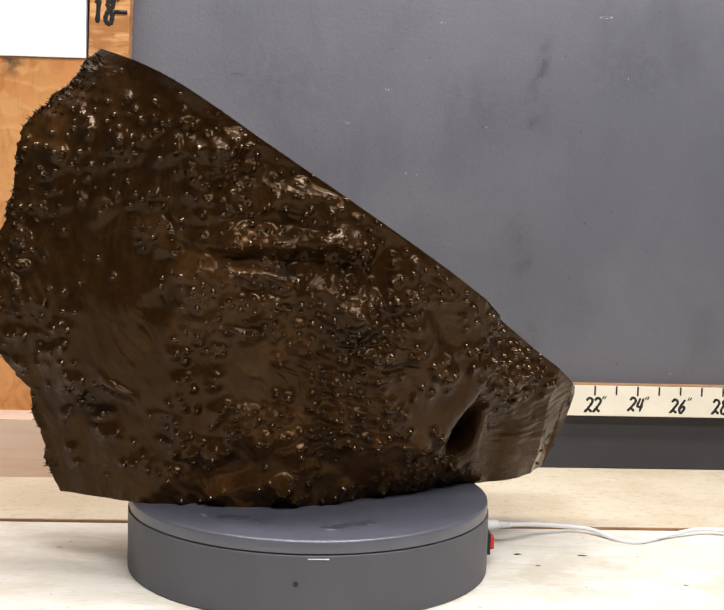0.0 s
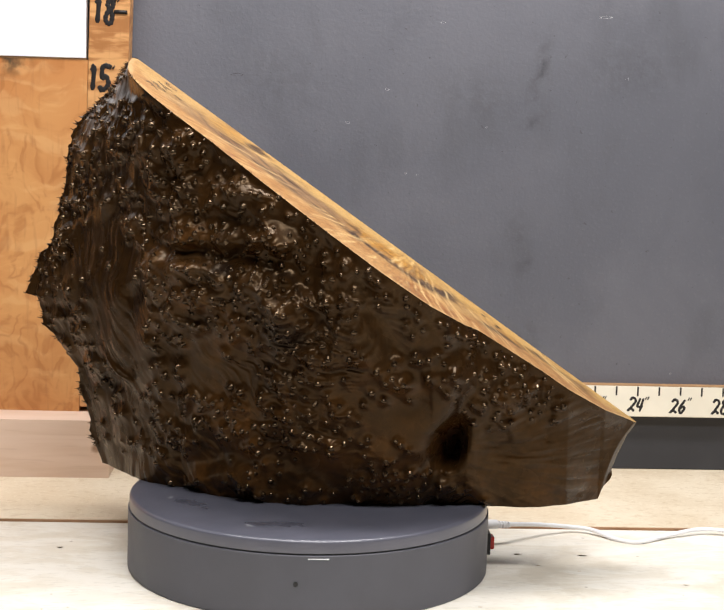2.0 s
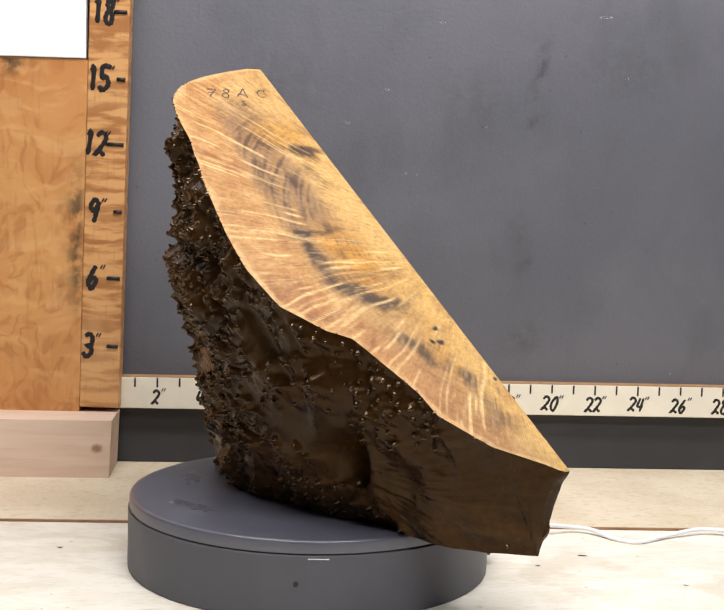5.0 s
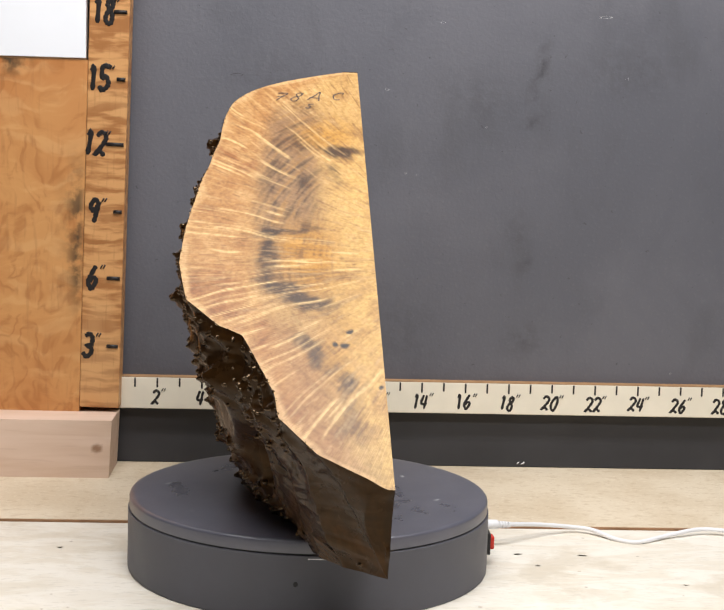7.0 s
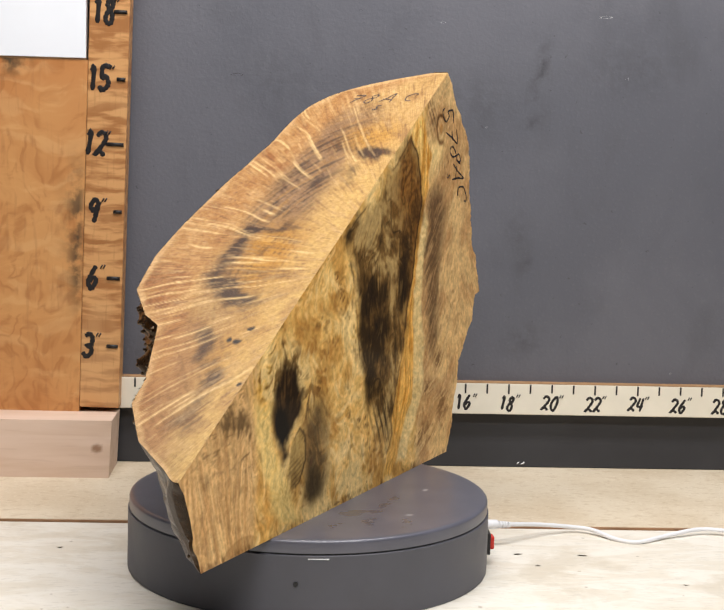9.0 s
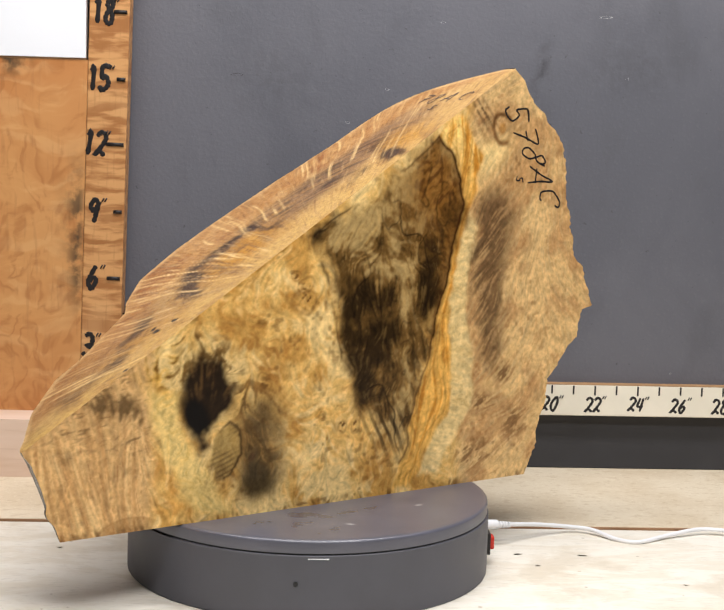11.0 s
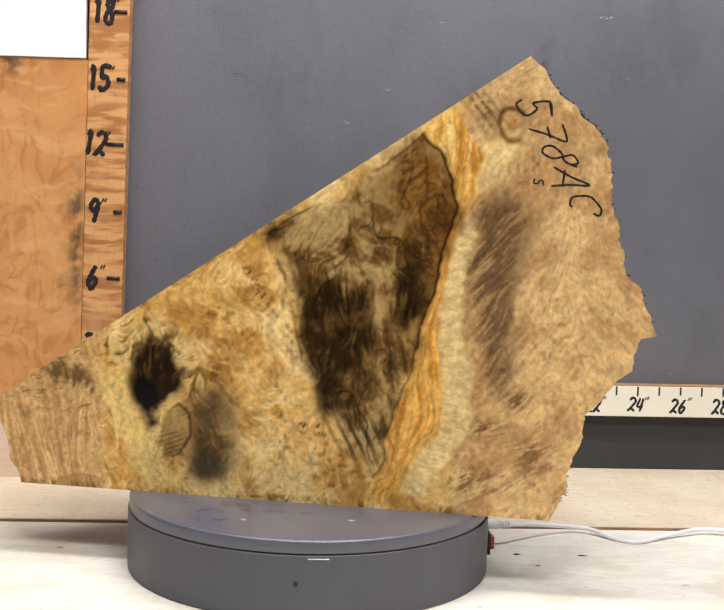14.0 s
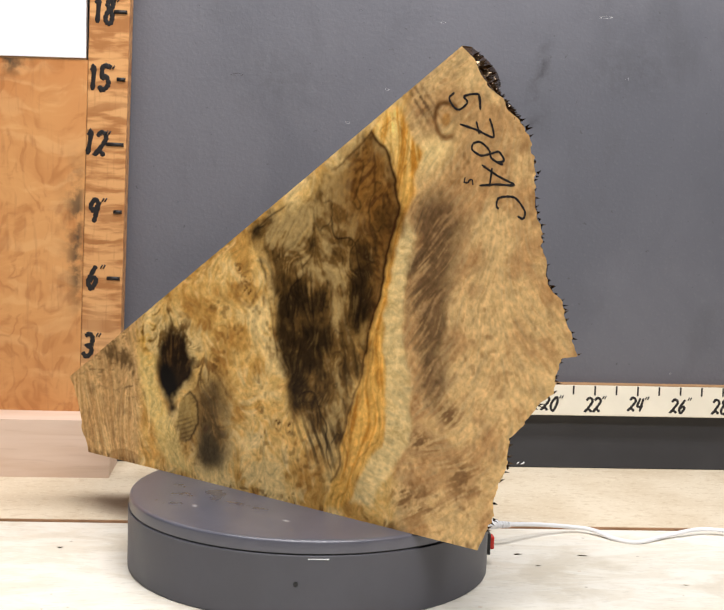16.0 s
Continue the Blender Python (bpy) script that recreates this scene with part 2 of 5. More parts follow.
def bark_skin(name="burl_bark", gloss=0.25, spec=0.22, tinted=True):
    m = Mat(name)
    fine, mid = m.noise(420, detail=3, rough=0.6), m.noise(34, detail=4, bend=0.5)
    c = m.attr("tint", "Color") if tinted else (0.020, 0.0105, 0.0048)
    c = m.shade(c, m.noise(150, detail=4, rough=0.6), 0.36, 0.64, (0.80, 0.79, 0.78), (1.16, 1.14, 1.12))
    h = m.math("ADD", m.math("MULTIPLY", fine, 0.05), m.math("MULTIPLY", m.noise(170, m.warp(60, 0.006), 2), 0.22))
    m.p.inputs["Specular Tint"].default_value = (1.0, 0.70, 0.42, 1)
    return m.done(c, m.span(mid, 0.38, 0.62, gloss - 0.08, gloss + 0.08), h, 0.0016, 0.6, spec)


def cut_burl():
    """The broad sawn face: spalted burl under a thin clear seal."""
    m = Mat("spalted_burl_face")
    fleck, tiny = m.noise(230, m.warp(50, 0.010), 5, 0.65, 0.4), m.noise(640, detail=3)
    c = m.shade(m.attr("tint", "Color"), fleck, 0.36, 0.66, (1.06, 1.06, 1.06), (0.86, 0.83, 0.77))
    m.p.inputs["Coat Weight"].default_value, m.p.inputs["Coat Roughness"].default_value = 0.16, 0.11
    return m.done(c, 0.55, m.math("ADD", fleck, tiny), 0.0003, 0.20, 0.05)


def end_grain():
    """The sloped sawn face: sapwood with rays that fan out to the bark."""
    m = Mat("rayed_sapwood_face")
    fan = m.attr("fan", "Vector")
    fine = m.noise(1.0, m.scale((330, 40, 1), fan), 4, 0.62)
    rough_ = m.noise(260, detail=5, rough=0.65)
    c = m.shade(m.attr("tint", "Color"), fine, 0.38, 0.62, (1.05, 1.04, 1.03), (0.86, 0.80, 0.71))
    c = m.shade(c, rough_, 0.38, 0.64, (1.06, 1.05, 1.04), (0.84, 0.78, 0.68))
    m.p.inputs["Coat Weight"].default_value, m.p.inputs["Coat Roughness"].default_value = 0.35, 0.42
    return m.done(c, 0.50, m.math("ADD", fine, rough_), 0.0008, 0.4, 0.34)


WALL, LID, BODY = grey_paint(), lid_plastic(), dull_plastic("grey_turntable_body", (0.088, 0.088, 0.104), 0.5)
PLY_A = pale_ply("pale_plywood", (0.79, 0.745, 0.66), (0.72, 0.660, 0.555), 2)
PLY_B = chip_board()
BROWN_EDGE = plain("raw_board_edge", (0.33, 0.19, 0.09), 0.8, 0.3, 90)
PANEL, MAPLE, FIR = figured_panel(), flame_maple(), pink_fir()
RULE = plain("cream_painted_strip", (0.78, 0.73, 0.61), 0.5, 0.07, 25)
FADED = plain("faded_marker_ink", (0.075, 0.055, 0.045), 0.6, 0.9, 300)
INK = plain("black_marker_ink", (0.012, 0.010, 0.010), 0.45, 0.5, 200)
SHEET = plain("white_laminate", (0.86, 0.88, 0.92), 0.35, 0.03, 6)
CORD = plain("white_cord_plastic", (0.80, 0.80, 0.82), 0.4, 0.04, 60)
BLACK = plain("black_plastic", (0.015, 0.015, 0.016), 0.45, 0.3, 90)
RED = plain("red_plastic", (0.55, 0.030, 0.015), 0.35, 0.15, 90)
BARK, PINS, FACE, SLOPE = bark_skin(), bark_skin("bark_pin", 0.17, 0.85, False), cut_burl(), end_grain()
WHITEWASH = plain("workshop_wall_paint", (0.30, 0.30, 0.31), 0.8, 0.06, 3)
CONCRETE = plain("workshop_floor", (0.22, 0.21, 0.20), 0.8, 0.25, 4)
FLECK = plain("brown_board_fleck", (0.47, 0.345, 0.225), 0.7, 0.5, 200)
LIP = plain("dark_raw_edge", (0.30, 0.165, 0.085), 0.8, 0.5, 25)
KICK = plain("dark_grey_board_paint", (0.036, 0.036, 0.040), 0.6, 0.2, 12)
HOUSING = plain("white_lamp_housing", (0.75, 0.75, 0.75), 0.4, 0.03, 10)

# ---------------------------------------------------------------- the room and the bench
TURN = math.degrees(0.0239)          # the back panel stands a little askew
BACK = pose(0, 0.3668, 0, 0, 0, TURN)


def room():
    def slab(name, b, mat, label):
        ob = part(name, b, mat, None, label)
        tagged(ob, category=name.split("_")[0], kind="structure")
    slab("wall_north", box(-2.6, 2.6, 0.9, 1.0, -0.92, 1.72), WHITEWASH, "plain painted workshop wall behind the bench")
    slab("wall_south", box(-2.6, 2.6, -3.3, -3.2, -0.92, 1.72), WHITEWASH, "plain painted workshop wall behind the camera")
    slab("wall_west", box(-2.7, -2.6, -3.3, 1.0, -0.92, 1.72), WHITEWASH, "plain painted workshop side wall")
    slab("wall_east", box(2.6, 2.7, -3.3, 1.0, -0.92, 1.72), WHITEWASH, "plain painted workshop side wall")
    slab("floor", box(-2.7, 2.7, -3.3, 1.0, -1.0, -0.92), CONCRETE, "plain concrete workshop floor")
    slab("ceiling", box(-2.7, 2.7, -3.3, 1.0, 1.72, 1.82), WHITEWASH, "plain white workshop ceiling")
    for x, y, z, sx, sy, _ in LAMPS:
        top = thing("ceiling_light", pose(x, y, z), "long white workshop ceiling light in a shallow housing", "light", "workshop lights")
        part("housing", box(-sx / 2 - 0.03, sx / 2 + 0.03, -sy / 2 - 0.03, sy / 2 + 0.03, 0.012, 0.07, 0.008), HOUSING, top)
        for s in (-1, 1):
            part("hanger", box(s * 0.4 - 0.005, s * 0.4 + 0.005, -0.005, 0.005, 0.07, 1.72 - z), HOUSING, top)


def back_panel():
    ob = part("backdrop_panel", box(-0.9, 1.1, 0.0, 0.018, 0.0, 0.95, 0.0015), WALL, None)
    ob.matrix_world = BACK
    tagged(ob, "grey painted backdrop board with small chips and scuffs", "backdrop", kind="structure")
    # chips and scuffs in the paint
    nx, nz = 200, 100
    X, Z = np.meshgrid(np.linspace(-0.9, 1.1, nx), np.linspace(0.0, 0.95, nz))
    me = mesh_of("painted_face", np.stack([X, np.full_like(X, -0.0003), Z], -1).reshape(-1, 3), sheet_faces(nz, nx))
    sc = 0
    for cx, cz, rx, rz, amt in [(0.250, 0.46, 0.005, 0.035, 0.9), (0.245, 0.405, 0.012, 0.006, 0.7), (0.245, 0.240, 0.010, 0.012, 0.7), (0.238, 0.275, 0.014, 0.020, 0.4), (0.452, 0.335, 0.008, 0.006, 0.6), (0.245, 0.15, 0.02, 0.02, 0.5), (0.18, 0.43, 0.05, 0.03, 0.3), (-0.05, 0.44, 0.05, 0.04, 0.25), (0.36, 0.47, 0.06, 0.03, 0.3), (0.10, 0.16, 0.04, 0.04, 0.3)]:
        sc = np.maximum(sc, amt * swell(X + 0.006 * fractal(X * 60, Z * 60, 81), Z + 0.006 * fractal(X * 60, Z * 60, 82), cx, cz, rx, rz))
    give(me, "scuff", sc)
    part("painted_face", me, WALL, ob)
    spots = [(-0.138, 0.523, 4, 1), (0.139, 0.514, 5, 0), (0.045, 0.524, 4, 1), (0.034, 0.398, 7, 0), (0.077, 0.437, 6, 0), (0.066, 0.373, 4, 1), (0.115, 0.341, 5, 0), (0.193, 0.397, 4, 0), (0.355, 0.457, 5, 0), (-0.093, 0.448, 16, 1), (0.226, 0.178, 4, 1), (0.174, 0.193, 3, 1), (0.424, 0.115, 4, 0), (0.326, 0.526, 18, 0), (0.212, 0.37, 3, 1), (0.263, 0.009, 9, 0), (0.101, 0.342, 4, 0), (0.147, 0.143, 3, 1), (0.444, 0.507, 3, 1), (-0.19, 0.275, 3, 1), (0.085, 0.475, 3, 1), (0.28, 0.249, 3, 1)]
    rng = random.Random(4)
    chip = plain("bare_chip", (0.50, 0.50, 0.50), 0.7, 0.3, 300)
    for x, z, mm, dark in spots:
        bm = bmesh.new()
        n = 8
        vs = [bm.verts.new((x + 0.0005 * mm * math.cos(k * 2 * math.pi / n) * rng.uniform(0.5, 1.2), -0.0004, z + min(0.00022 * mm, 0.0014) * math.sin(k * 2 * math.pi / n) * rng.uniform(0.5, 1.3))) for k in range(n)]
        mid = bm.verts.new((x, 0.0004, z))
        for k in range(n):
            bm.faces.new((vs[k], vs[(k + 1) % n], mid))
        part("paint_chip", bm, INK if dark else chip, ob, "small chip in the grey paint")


def workbench():
    bench = thing("workbench", pose(0, 0, 0, 0, 0, 0.85), "pale plywood workbench top with a seam between two boards", "workbench")
    part("front_board", box(-1.2, 1.3, -0.75, 0.1128, -0.022, -0.0030, 0.001), PLY_A, bench, "worn pale plywood board")
    rear = box(-1.2, 1.3, 0.1150, 0.70, -0.022, 0.0, 0.0008)
    part("rear_board", rear, PLY_B, bench, "pale fibreboard strip")
    rng = random.Random(21)
    for _ in range(15):
        x, y, w = rng.uniform(-0.36, 0.45), rng.uniform(-0.13, 0.10), rng.uniform(0.0012, 0.0050)
        bm = bmesh.new()
        n = 9
        ring = [bm.verts.new((x + w * math.cos(2 * math.pi * k / n) * rng.uniform(0.5, 1.2), y + 0.45 * w * math.sin(2 * math.pi * k / n) * rng.uniform(0.4, 1.3), -0.0028)) for k in range(n)]
        bm.faces.new(ring)
        bmesh.ops.solidify(bm, geom=bm.faces[:], thickness=0.0002)
        part("fleck", bm, FLECK, bench, "small brown fleck in the board")
    part("board_lip", box(-1.2, 1.3, 0.1138, 0.1150, -0.021, -0.0010), LIP, bench, "raw brown board edge")
    part("apron", box(-1.15, 1.25, -0.72, 0.66, -0.11, -0.022), BROWN_EDGE, bench)
    for x in (-1.1, 1.2):
        for y in (-0.68, 0.62):
            part("leg", box(x - 0.04, x + 0.04, y - 0.04, y + 0.04, -0.92, -0.11, 0.004), BROWN_EDGE, bench)


def long_rule():
    rule = thing("horizontal_rule", BACK, "cream painted inch rule on the grey board with handwritten numbers", "ruler")
    part("strip", box(-0.2285, 0.62, -0.016, 0.0, 0.0655, 0.1019, 0.001), RULE, rule)
    part("top_edge", box(-0.2285, 0.62, -0.0158, -0.0005, 0.1019, 0.1026), BROWN_EDGE, rule, "bare reddish top edge")
    # added strip: its dark colour stands for the shadow the rule casts
    shade_strip = part("kickboard", box(-0.2285, 0.9, -0.0035, -0.0002, 0.0006, 0.0652, 0.0006), KICK, None)
    shade_strip.matrix_world = BACK
    tagged(shade_strip, "dark strip put in for the shade under the inch rule", "board", kind="structure")
    for k, (dx, tilt) in enumerate([(0.0, 0.9), (0.0045, 0.4), (0.0075, 1.3)]):
        x = 0.2440 + dx
        part("paint_scrape", tube([(x, -0.0038, 0.0040), (x + 0.0030 * math.cos(tilt), -0.0038, 0.0040 + 0.0030 * math.sin(tilt))], 0.0007, 6), CORD, shade_strip, "small white scrape in the paint")
    face = Matrix.Rotation(radians(90), 4, "X")
    rng = random.Random(9)
    for n in range(1, 34):
        x = -0.2285 + 0.0254 * n
        bm = box(x - 0.0010, x + 0.0010, -0.0165, -0.0155, 0.0905 + rng.uniform(-0.001, 0.001), 0.1012, 0.0003, 1)
        part("tick", bm, INK, rule)
        if n % 2 == 0:
            me = written(str(n), 0.0165 + rng.uniform(-0.0008, 0.0008), 0.0015, 0.74, 0.14, Matrix.Translation((x - 0.0020 + rng.uniform(-0.0007, 0.0007), -0.0161, 0.0792 + rng.uniform(-0.0006, 0.0006))) @ face @ Matrix.Rotation(radians(rng.uniform(-4, 4)), 4, "Z"))
            part("numeral", me, INK, rule, "handwritten black number")
            for k in (0, 1):
                xq = x + 0.0050 + 0.0026 * k + 0.0042 * (n > 9)
                part("inch_mark", tube([(xq, -0.0163, 0.0858), (xq + 0.0018, -0.0163, 0.0895)], 0.0006, 6), INK, rule)


def left_boards():
    y = 0.327
    strip = thing("vertical_rule", pose(0, y, 0.0626, 0, 1.15, 0), "flame maple upright inch rule with handwritten black numbers", "ruler")
    part("strip", box(-0.2627, -0.2185, 0.0, 0.026, 0.0016, 0.62, 0.0012), MAPLE, strip)
    face = Matrix.Rotation(radians(90), 4, "X")
    rng = random.Random(2)
    rows = [(18, 0.4425, 0.0146, -0.2470), (15, 0.3694, 0.0095, -0.2504), (12, 0.2980, 0.0190, -0.2527), (9, 0.2234, 0.0090, -0.2521), (6, 0.1490, 0.0145, -0.2518), (3, 0.0721, 0.0125, -0.2545)]
    for n, z, length, xn in rows:
        x1 = -0.2212
        part("tick", tube([(x1 - length, -0.0002, z), (x1, -0.0002, z)], 0.0021, 8), INK, strip)
        me = written(str(n), 0.0260, 0.0026, 0.66, 0.10, Matrix.Translation((xn, -0.0002, z + 0.0002)) @ face @ Matrix.Rotation(radians(rng.uniform(-3, 3)), 4, "Z"))
        part("numeral", me, INK, strip, "handwritten black number")
        for k in (0, 1):
            xq = xn + (0.0118 if n > 9 else 0.0088) + 0.0030 * k
            part("inch_mark", tube([(xq, -0.0002, z + 0.0105), (xq + 0.0022, -0.0002, z + 0.0148)], 0.0009, 6), INK, strip)
    # figured panel beside it
    panel = thing("figured_panel", pose(0, y, 0.0641), "golden figured wood panel standing beside the upright rule", "board")
    nx, nz = 60, 130
    x0, x1, z1 = -0.62, -0.2630, 0.3926
    vs, fs = [], []
    for j in range(nz + 1):
        for i in range(nx + 1):
            z = z1 * j / nz
            vs.append((x0 + (x1 + 0.0200 * z - x0) * i / nx, 0.001, z))
    w = nx + 1
    fs = [(j * w + i, j * w + i + 1, (j + 1) * w + i + 1, (j + 1) * w + i) for j in range(nz) for i in range(nx)]
    k = len(vs)
    vs += [(q[0], 0.024, q[2]) for q in (vs[0], vs[nx], vs[-1], vs[-w])]
    fs += [(k + 1, k, k + 3, k + 2), (0, k, k + 1, nx), (nx, k + 1, k + 2, w * (nz + 1) - 1), (w * (nz + 1) - 1, k + 2, k + 3, w * nz), (w * nz, k + 3, k, 0)]
    me = mesh_of("panel", vs, fs)
    a = np.array(vs)
    seam = np.exp(-np.abs(a[:, 0] - (x1 - 0.004)) / 0.008) * soft(-np.abs(a[:, 2] - 0.20), -0.11, -0.03)
    top = soft(a[:, 2], z1 - 0.03, z1 - 0.002) * soft(-a[:, 0], 0.30, 0.345)
    give(me, "grime", np.clip(seam * 1.2 + top, 0, 1))
    r = np.hypot((a[:, 0] + 0.284) / 0.0048, (a[:, 2] - 0.147) / 0.0065)
    give(me, "knot", 0.75 * soft(-np.abs(r - 0.85), -0.45, 0.0) + 0.35 * soft(-r, -0.8, -0.2))
    part("board_face", me, PANEL, panel)
    # white sheet over the panel
    sheet = thing("white_sheet", pose(0, y, 0.0), "white laminate sheet resting on the figured panel", "board")
    bm = box(-0.62, -0.2573, -0.001, 0.010, 0.4585, 0.80, 0.0006)
    part("sheet", bm, SHEET, sheet)
    # brown strip drawn in place of the shadow line below the sheet
    part("shadow_line", box(-0.62, -0.2573, 0.001, 0.011, 0.4567, 0.4585), BROWN_EDGE, sheet, "brown strip put in for the shadow line under the sheet")
    # planed block under them
    block = thing("support_block", pose(0, 0.283, 0, 0, 0, 1.5), "planed pale pinkish softwood block on the bench", "wood block")
    nx, nz = 110, 30
    vs = [(-0.62 + (0.62 - 0.2185) * i / nx, 0.0, 0.0640 * j / nz) for j in range(nz + 1) for i in range(nx + 1)]
    # the end is sawn slightly out of square
    vs = [(x - 0.0030 * (1 - z / 0.0640) * (x + 0.62) / 0.406, yy, z) for x, yy, z in vs]
    w = nx + 1
    fs = [(j * w + i, j * w + i + 1, (j + 1) * w + i + 1, (j + 1) * w + i) for j in range(nz) for i in range(nx)]
    k = len(vs)
    vs += [(q[0], 0.075, q[2]) for q in (vs[0], vs[nx], vs[-1], vs[-w])]
    fs += [(k + 1, k, k + 3, k + 2), (0, k, k + 1, nx), (nx, k + 1, k + 2, w * (nz + 1) - 1), (w * (nz + 1) - 1, k + 2, k + 3, w * nz), (w * nz, k + 3, k, 0)]
    me = mesh_of("beam", vs, fs)
    a = np.array(vs)
    r = np.hypot((a[:, 0] + 0.2345) / 0.0075, (a[:, 2] - 0.033) / 0.0062)
    give(me, "knot", 0.8 * soft(-r, -1.05, -0.45))
    part("beam", me, FIR, block)


# ---------------------------------------------------------------- turntable
LID_Z = 0.0613


def turntable():
    table = thing("turntable", pose(0, 0, -0.0035), "round grey motorised turntable with a rotating lid", "turntable")
    body = part("base", lathe([(0, 0.0), (0.1585, 0.0), (0.1598, 0.0015), (0.1598, 0.0524), (0.1594, 0.0528), (0.150, 0.0528), (0, 0.0528)]), BODY, table)
    part("groove", lathe([(0, 0.0529), (0.1576, 0.0529), (0.1576, 0.0546), (0, 0.0546)]), BLACK, table, "dark gap under the lid")
    # the lid, on the same axis as the block
    steps, rings = 160, 46
    vs, fs = [(0, 0, 0)], []
    rad = [0.1552 * ((k + 1) / rings) for k in range(rings)] + [0.1564, 0.1576, 0.1583, 0.1586, 0.1586]
    hei = [0.0] * rings + [-0.0002, -0.0007, -0.0015, -0.0026, -0.0106]
    for r, z in zip(rad, hei):
        vs += [(r * math.cos(2 * math.pi * k / steps), r * math.sin(2 * math.pi * k / steps), z) for k in range(steps)]
    fs = [(0, 1 + k, 1 + (k + 1) % steps) for k in range(steps)]
    for j in range(len(rad) - 1):
        a, b = 1 + j * steps, 1 + (j + 1) * steps
        fs += [(a + k, b + k, b + (k + 1) % steps, a + (k + 1) % steps) for k in range(steps)]
    fs.append([1 + (len(rad) - 1) * steps + k for k in reversed(range(steps))])
    me = mesh_of("lid", vs, fs, True)
    me.set_sharp_from_angle(angle=radians(28))
    a = np.array(vs)
    s = np.zeros(len(a))
    for x, y, rx, ry, turn, amt in [(0.045, 0.073, 0.010, 0.022, 50, 1.0), (-0.002, 0.077, 0.030, 0.006, 5, 0.8), (0.067, 0.092, 0.012, 0.006, 0, 1.0), (0.057, 0.119, 0.018, 0.004, 20, 0.7), (0.095, 0.071, 0.020, 0.004, -10, 0.6), (0.0, -0.115, 0.032, 0.009, 8, 0.9), (-0.085, -0.075, 0.025, 0.010, -20, 0.8)]:
        c_, s_ = math.cos(radians(turn)), math.sin(radians(turn))
        dx, dy = a[:, 0] - x + 0.004 * vnoise(a[:, 0] * 90, a[:, 1] * 90, 3), a[:, 1] - y + 0.004 * vnoise(a[:, 0] * 90, a[:, 1] * 90, 5)
        s = np.maximum(s, amt * soft(-np.hypot((dx * c_ + dy * s_) / rx, (dy * c_ - dx * s_) / ry), -1.15, -0.55))
    give(me, "smudge", s * (a[:, 2] > -0.001))
    n = np.zeros(len(a))
    for x, y in [(0.03, 0.11), (-0.055, 0.09), (0.115, -0.02), (-0.02, -0.128), (0.075, -0.10), (-0.11, -0.06)]:
        n = np.maximum(n, soft(-np.hypot(a[:, 0] - x, a[:, 1] - y), -0.0022, -0.0008))
    give(me, "nick", n)
    lid = part("lid", me, LID, table, "rotating grey lid with dark smudges")
    lid.location = (0, 0, LID_Z + 0.0035)
    # screw, mark and switch on the body
    part("screw", tube([(-0.0092, -0.1606, 0.0300), (-0.0092, -0.1580, 0.0300)], 0.0019, 12), BLACK, table, "small dark screw")
    part("scuff", box(0.000, 0.0165, -0.16005, -0.1590, 0.0500, 0.0507), CORD, table, "thin pale scuff under the lid")
    sw = part("switch", box(0.1560, 0.1632, -0.0085, 0.0085, 0.0105, 0.0300, 0.0008), BLACK, table, "black rocker switch housing")
    part("rocker", box(0.1625, 0.1668, -0.0060, 0.0060, 0.0150, 0.0262, 0.0010), RED, sw, "red switch rocker")
    return lid


def power_cable():
    cable = thing("power_cable", pose(0, 0, 0), "white power cable plugged into the turntable", "cable")
    part("plug", tube([(0.150, 0.052, 0.0180), (0.168, 0.054, 0.0178), (0.1775, 0.057, 0.0172), (0.1785, 0.0575, 0.0170)], [0.0046, 0.0046, 0.0044, 0.0030], 14), CORD, cable)
    for k in range(4):
        x = 0.1795 + 0.0030 * k
        part("strain_relief", tube([(x, 0.058 + 0.3 * (x - 0.1785), 0.0167 - 0.0002 * k), (x + 0.0022, 0.0587 + 0.3 * (x - 0.1785), 0.0165 - 0.0002 * k)], 0.0034 - 0.0002 * k, 12), CORD, cable)
    keys = [(0.1775, 0.057, 0.0170), (0.192, 0.064, 0.0155), (0.225, 0.090, 0.0085), (0.258, 0.1050, 0.0026), (0.278, 0.0980, 0.0018), (0.296, 0.0780, -0.0010), (0.316, 0.0690, -0.0012), (0.345, 0.0860, 0.0000), (0.372, 0.0990, 0.0022), (0.392, 0.1060, 0.0024), (0.42, 0.1000, 0.0020), (0.47, 0.09, -0.001), (0.62, 0.12, 0.003)]
    pts = []
    ks = [Vector(q) for q in keys]
    for i in range(len(ks) - 1):
        p0, p1, p2, p3 = ks[max(i - 1, 0)], ks[i], ks[i + 1], ks[min(i + 2, len(ks) - 1)]
        for j in range(6):
            t = j / 6
            pts.append(0.5 * (2 * p1 + (p2 - p0) * t + (2 * p0 - 5 * p1 + 4 * p2 - p3) * t * t + (3 * p1 - p0 - 3 * p2 + p3) * t ** 3))
    part("cord", tube(pts, 0.0021, 10), CORD, cable)


# ---------------------------------------------------------------- the burl block
# x runs along the broad sawn face, depth grows from that face (at y = FACE_Y) towards the bark (-y), z is the height over the lid.
FACE_Y = 0.0457
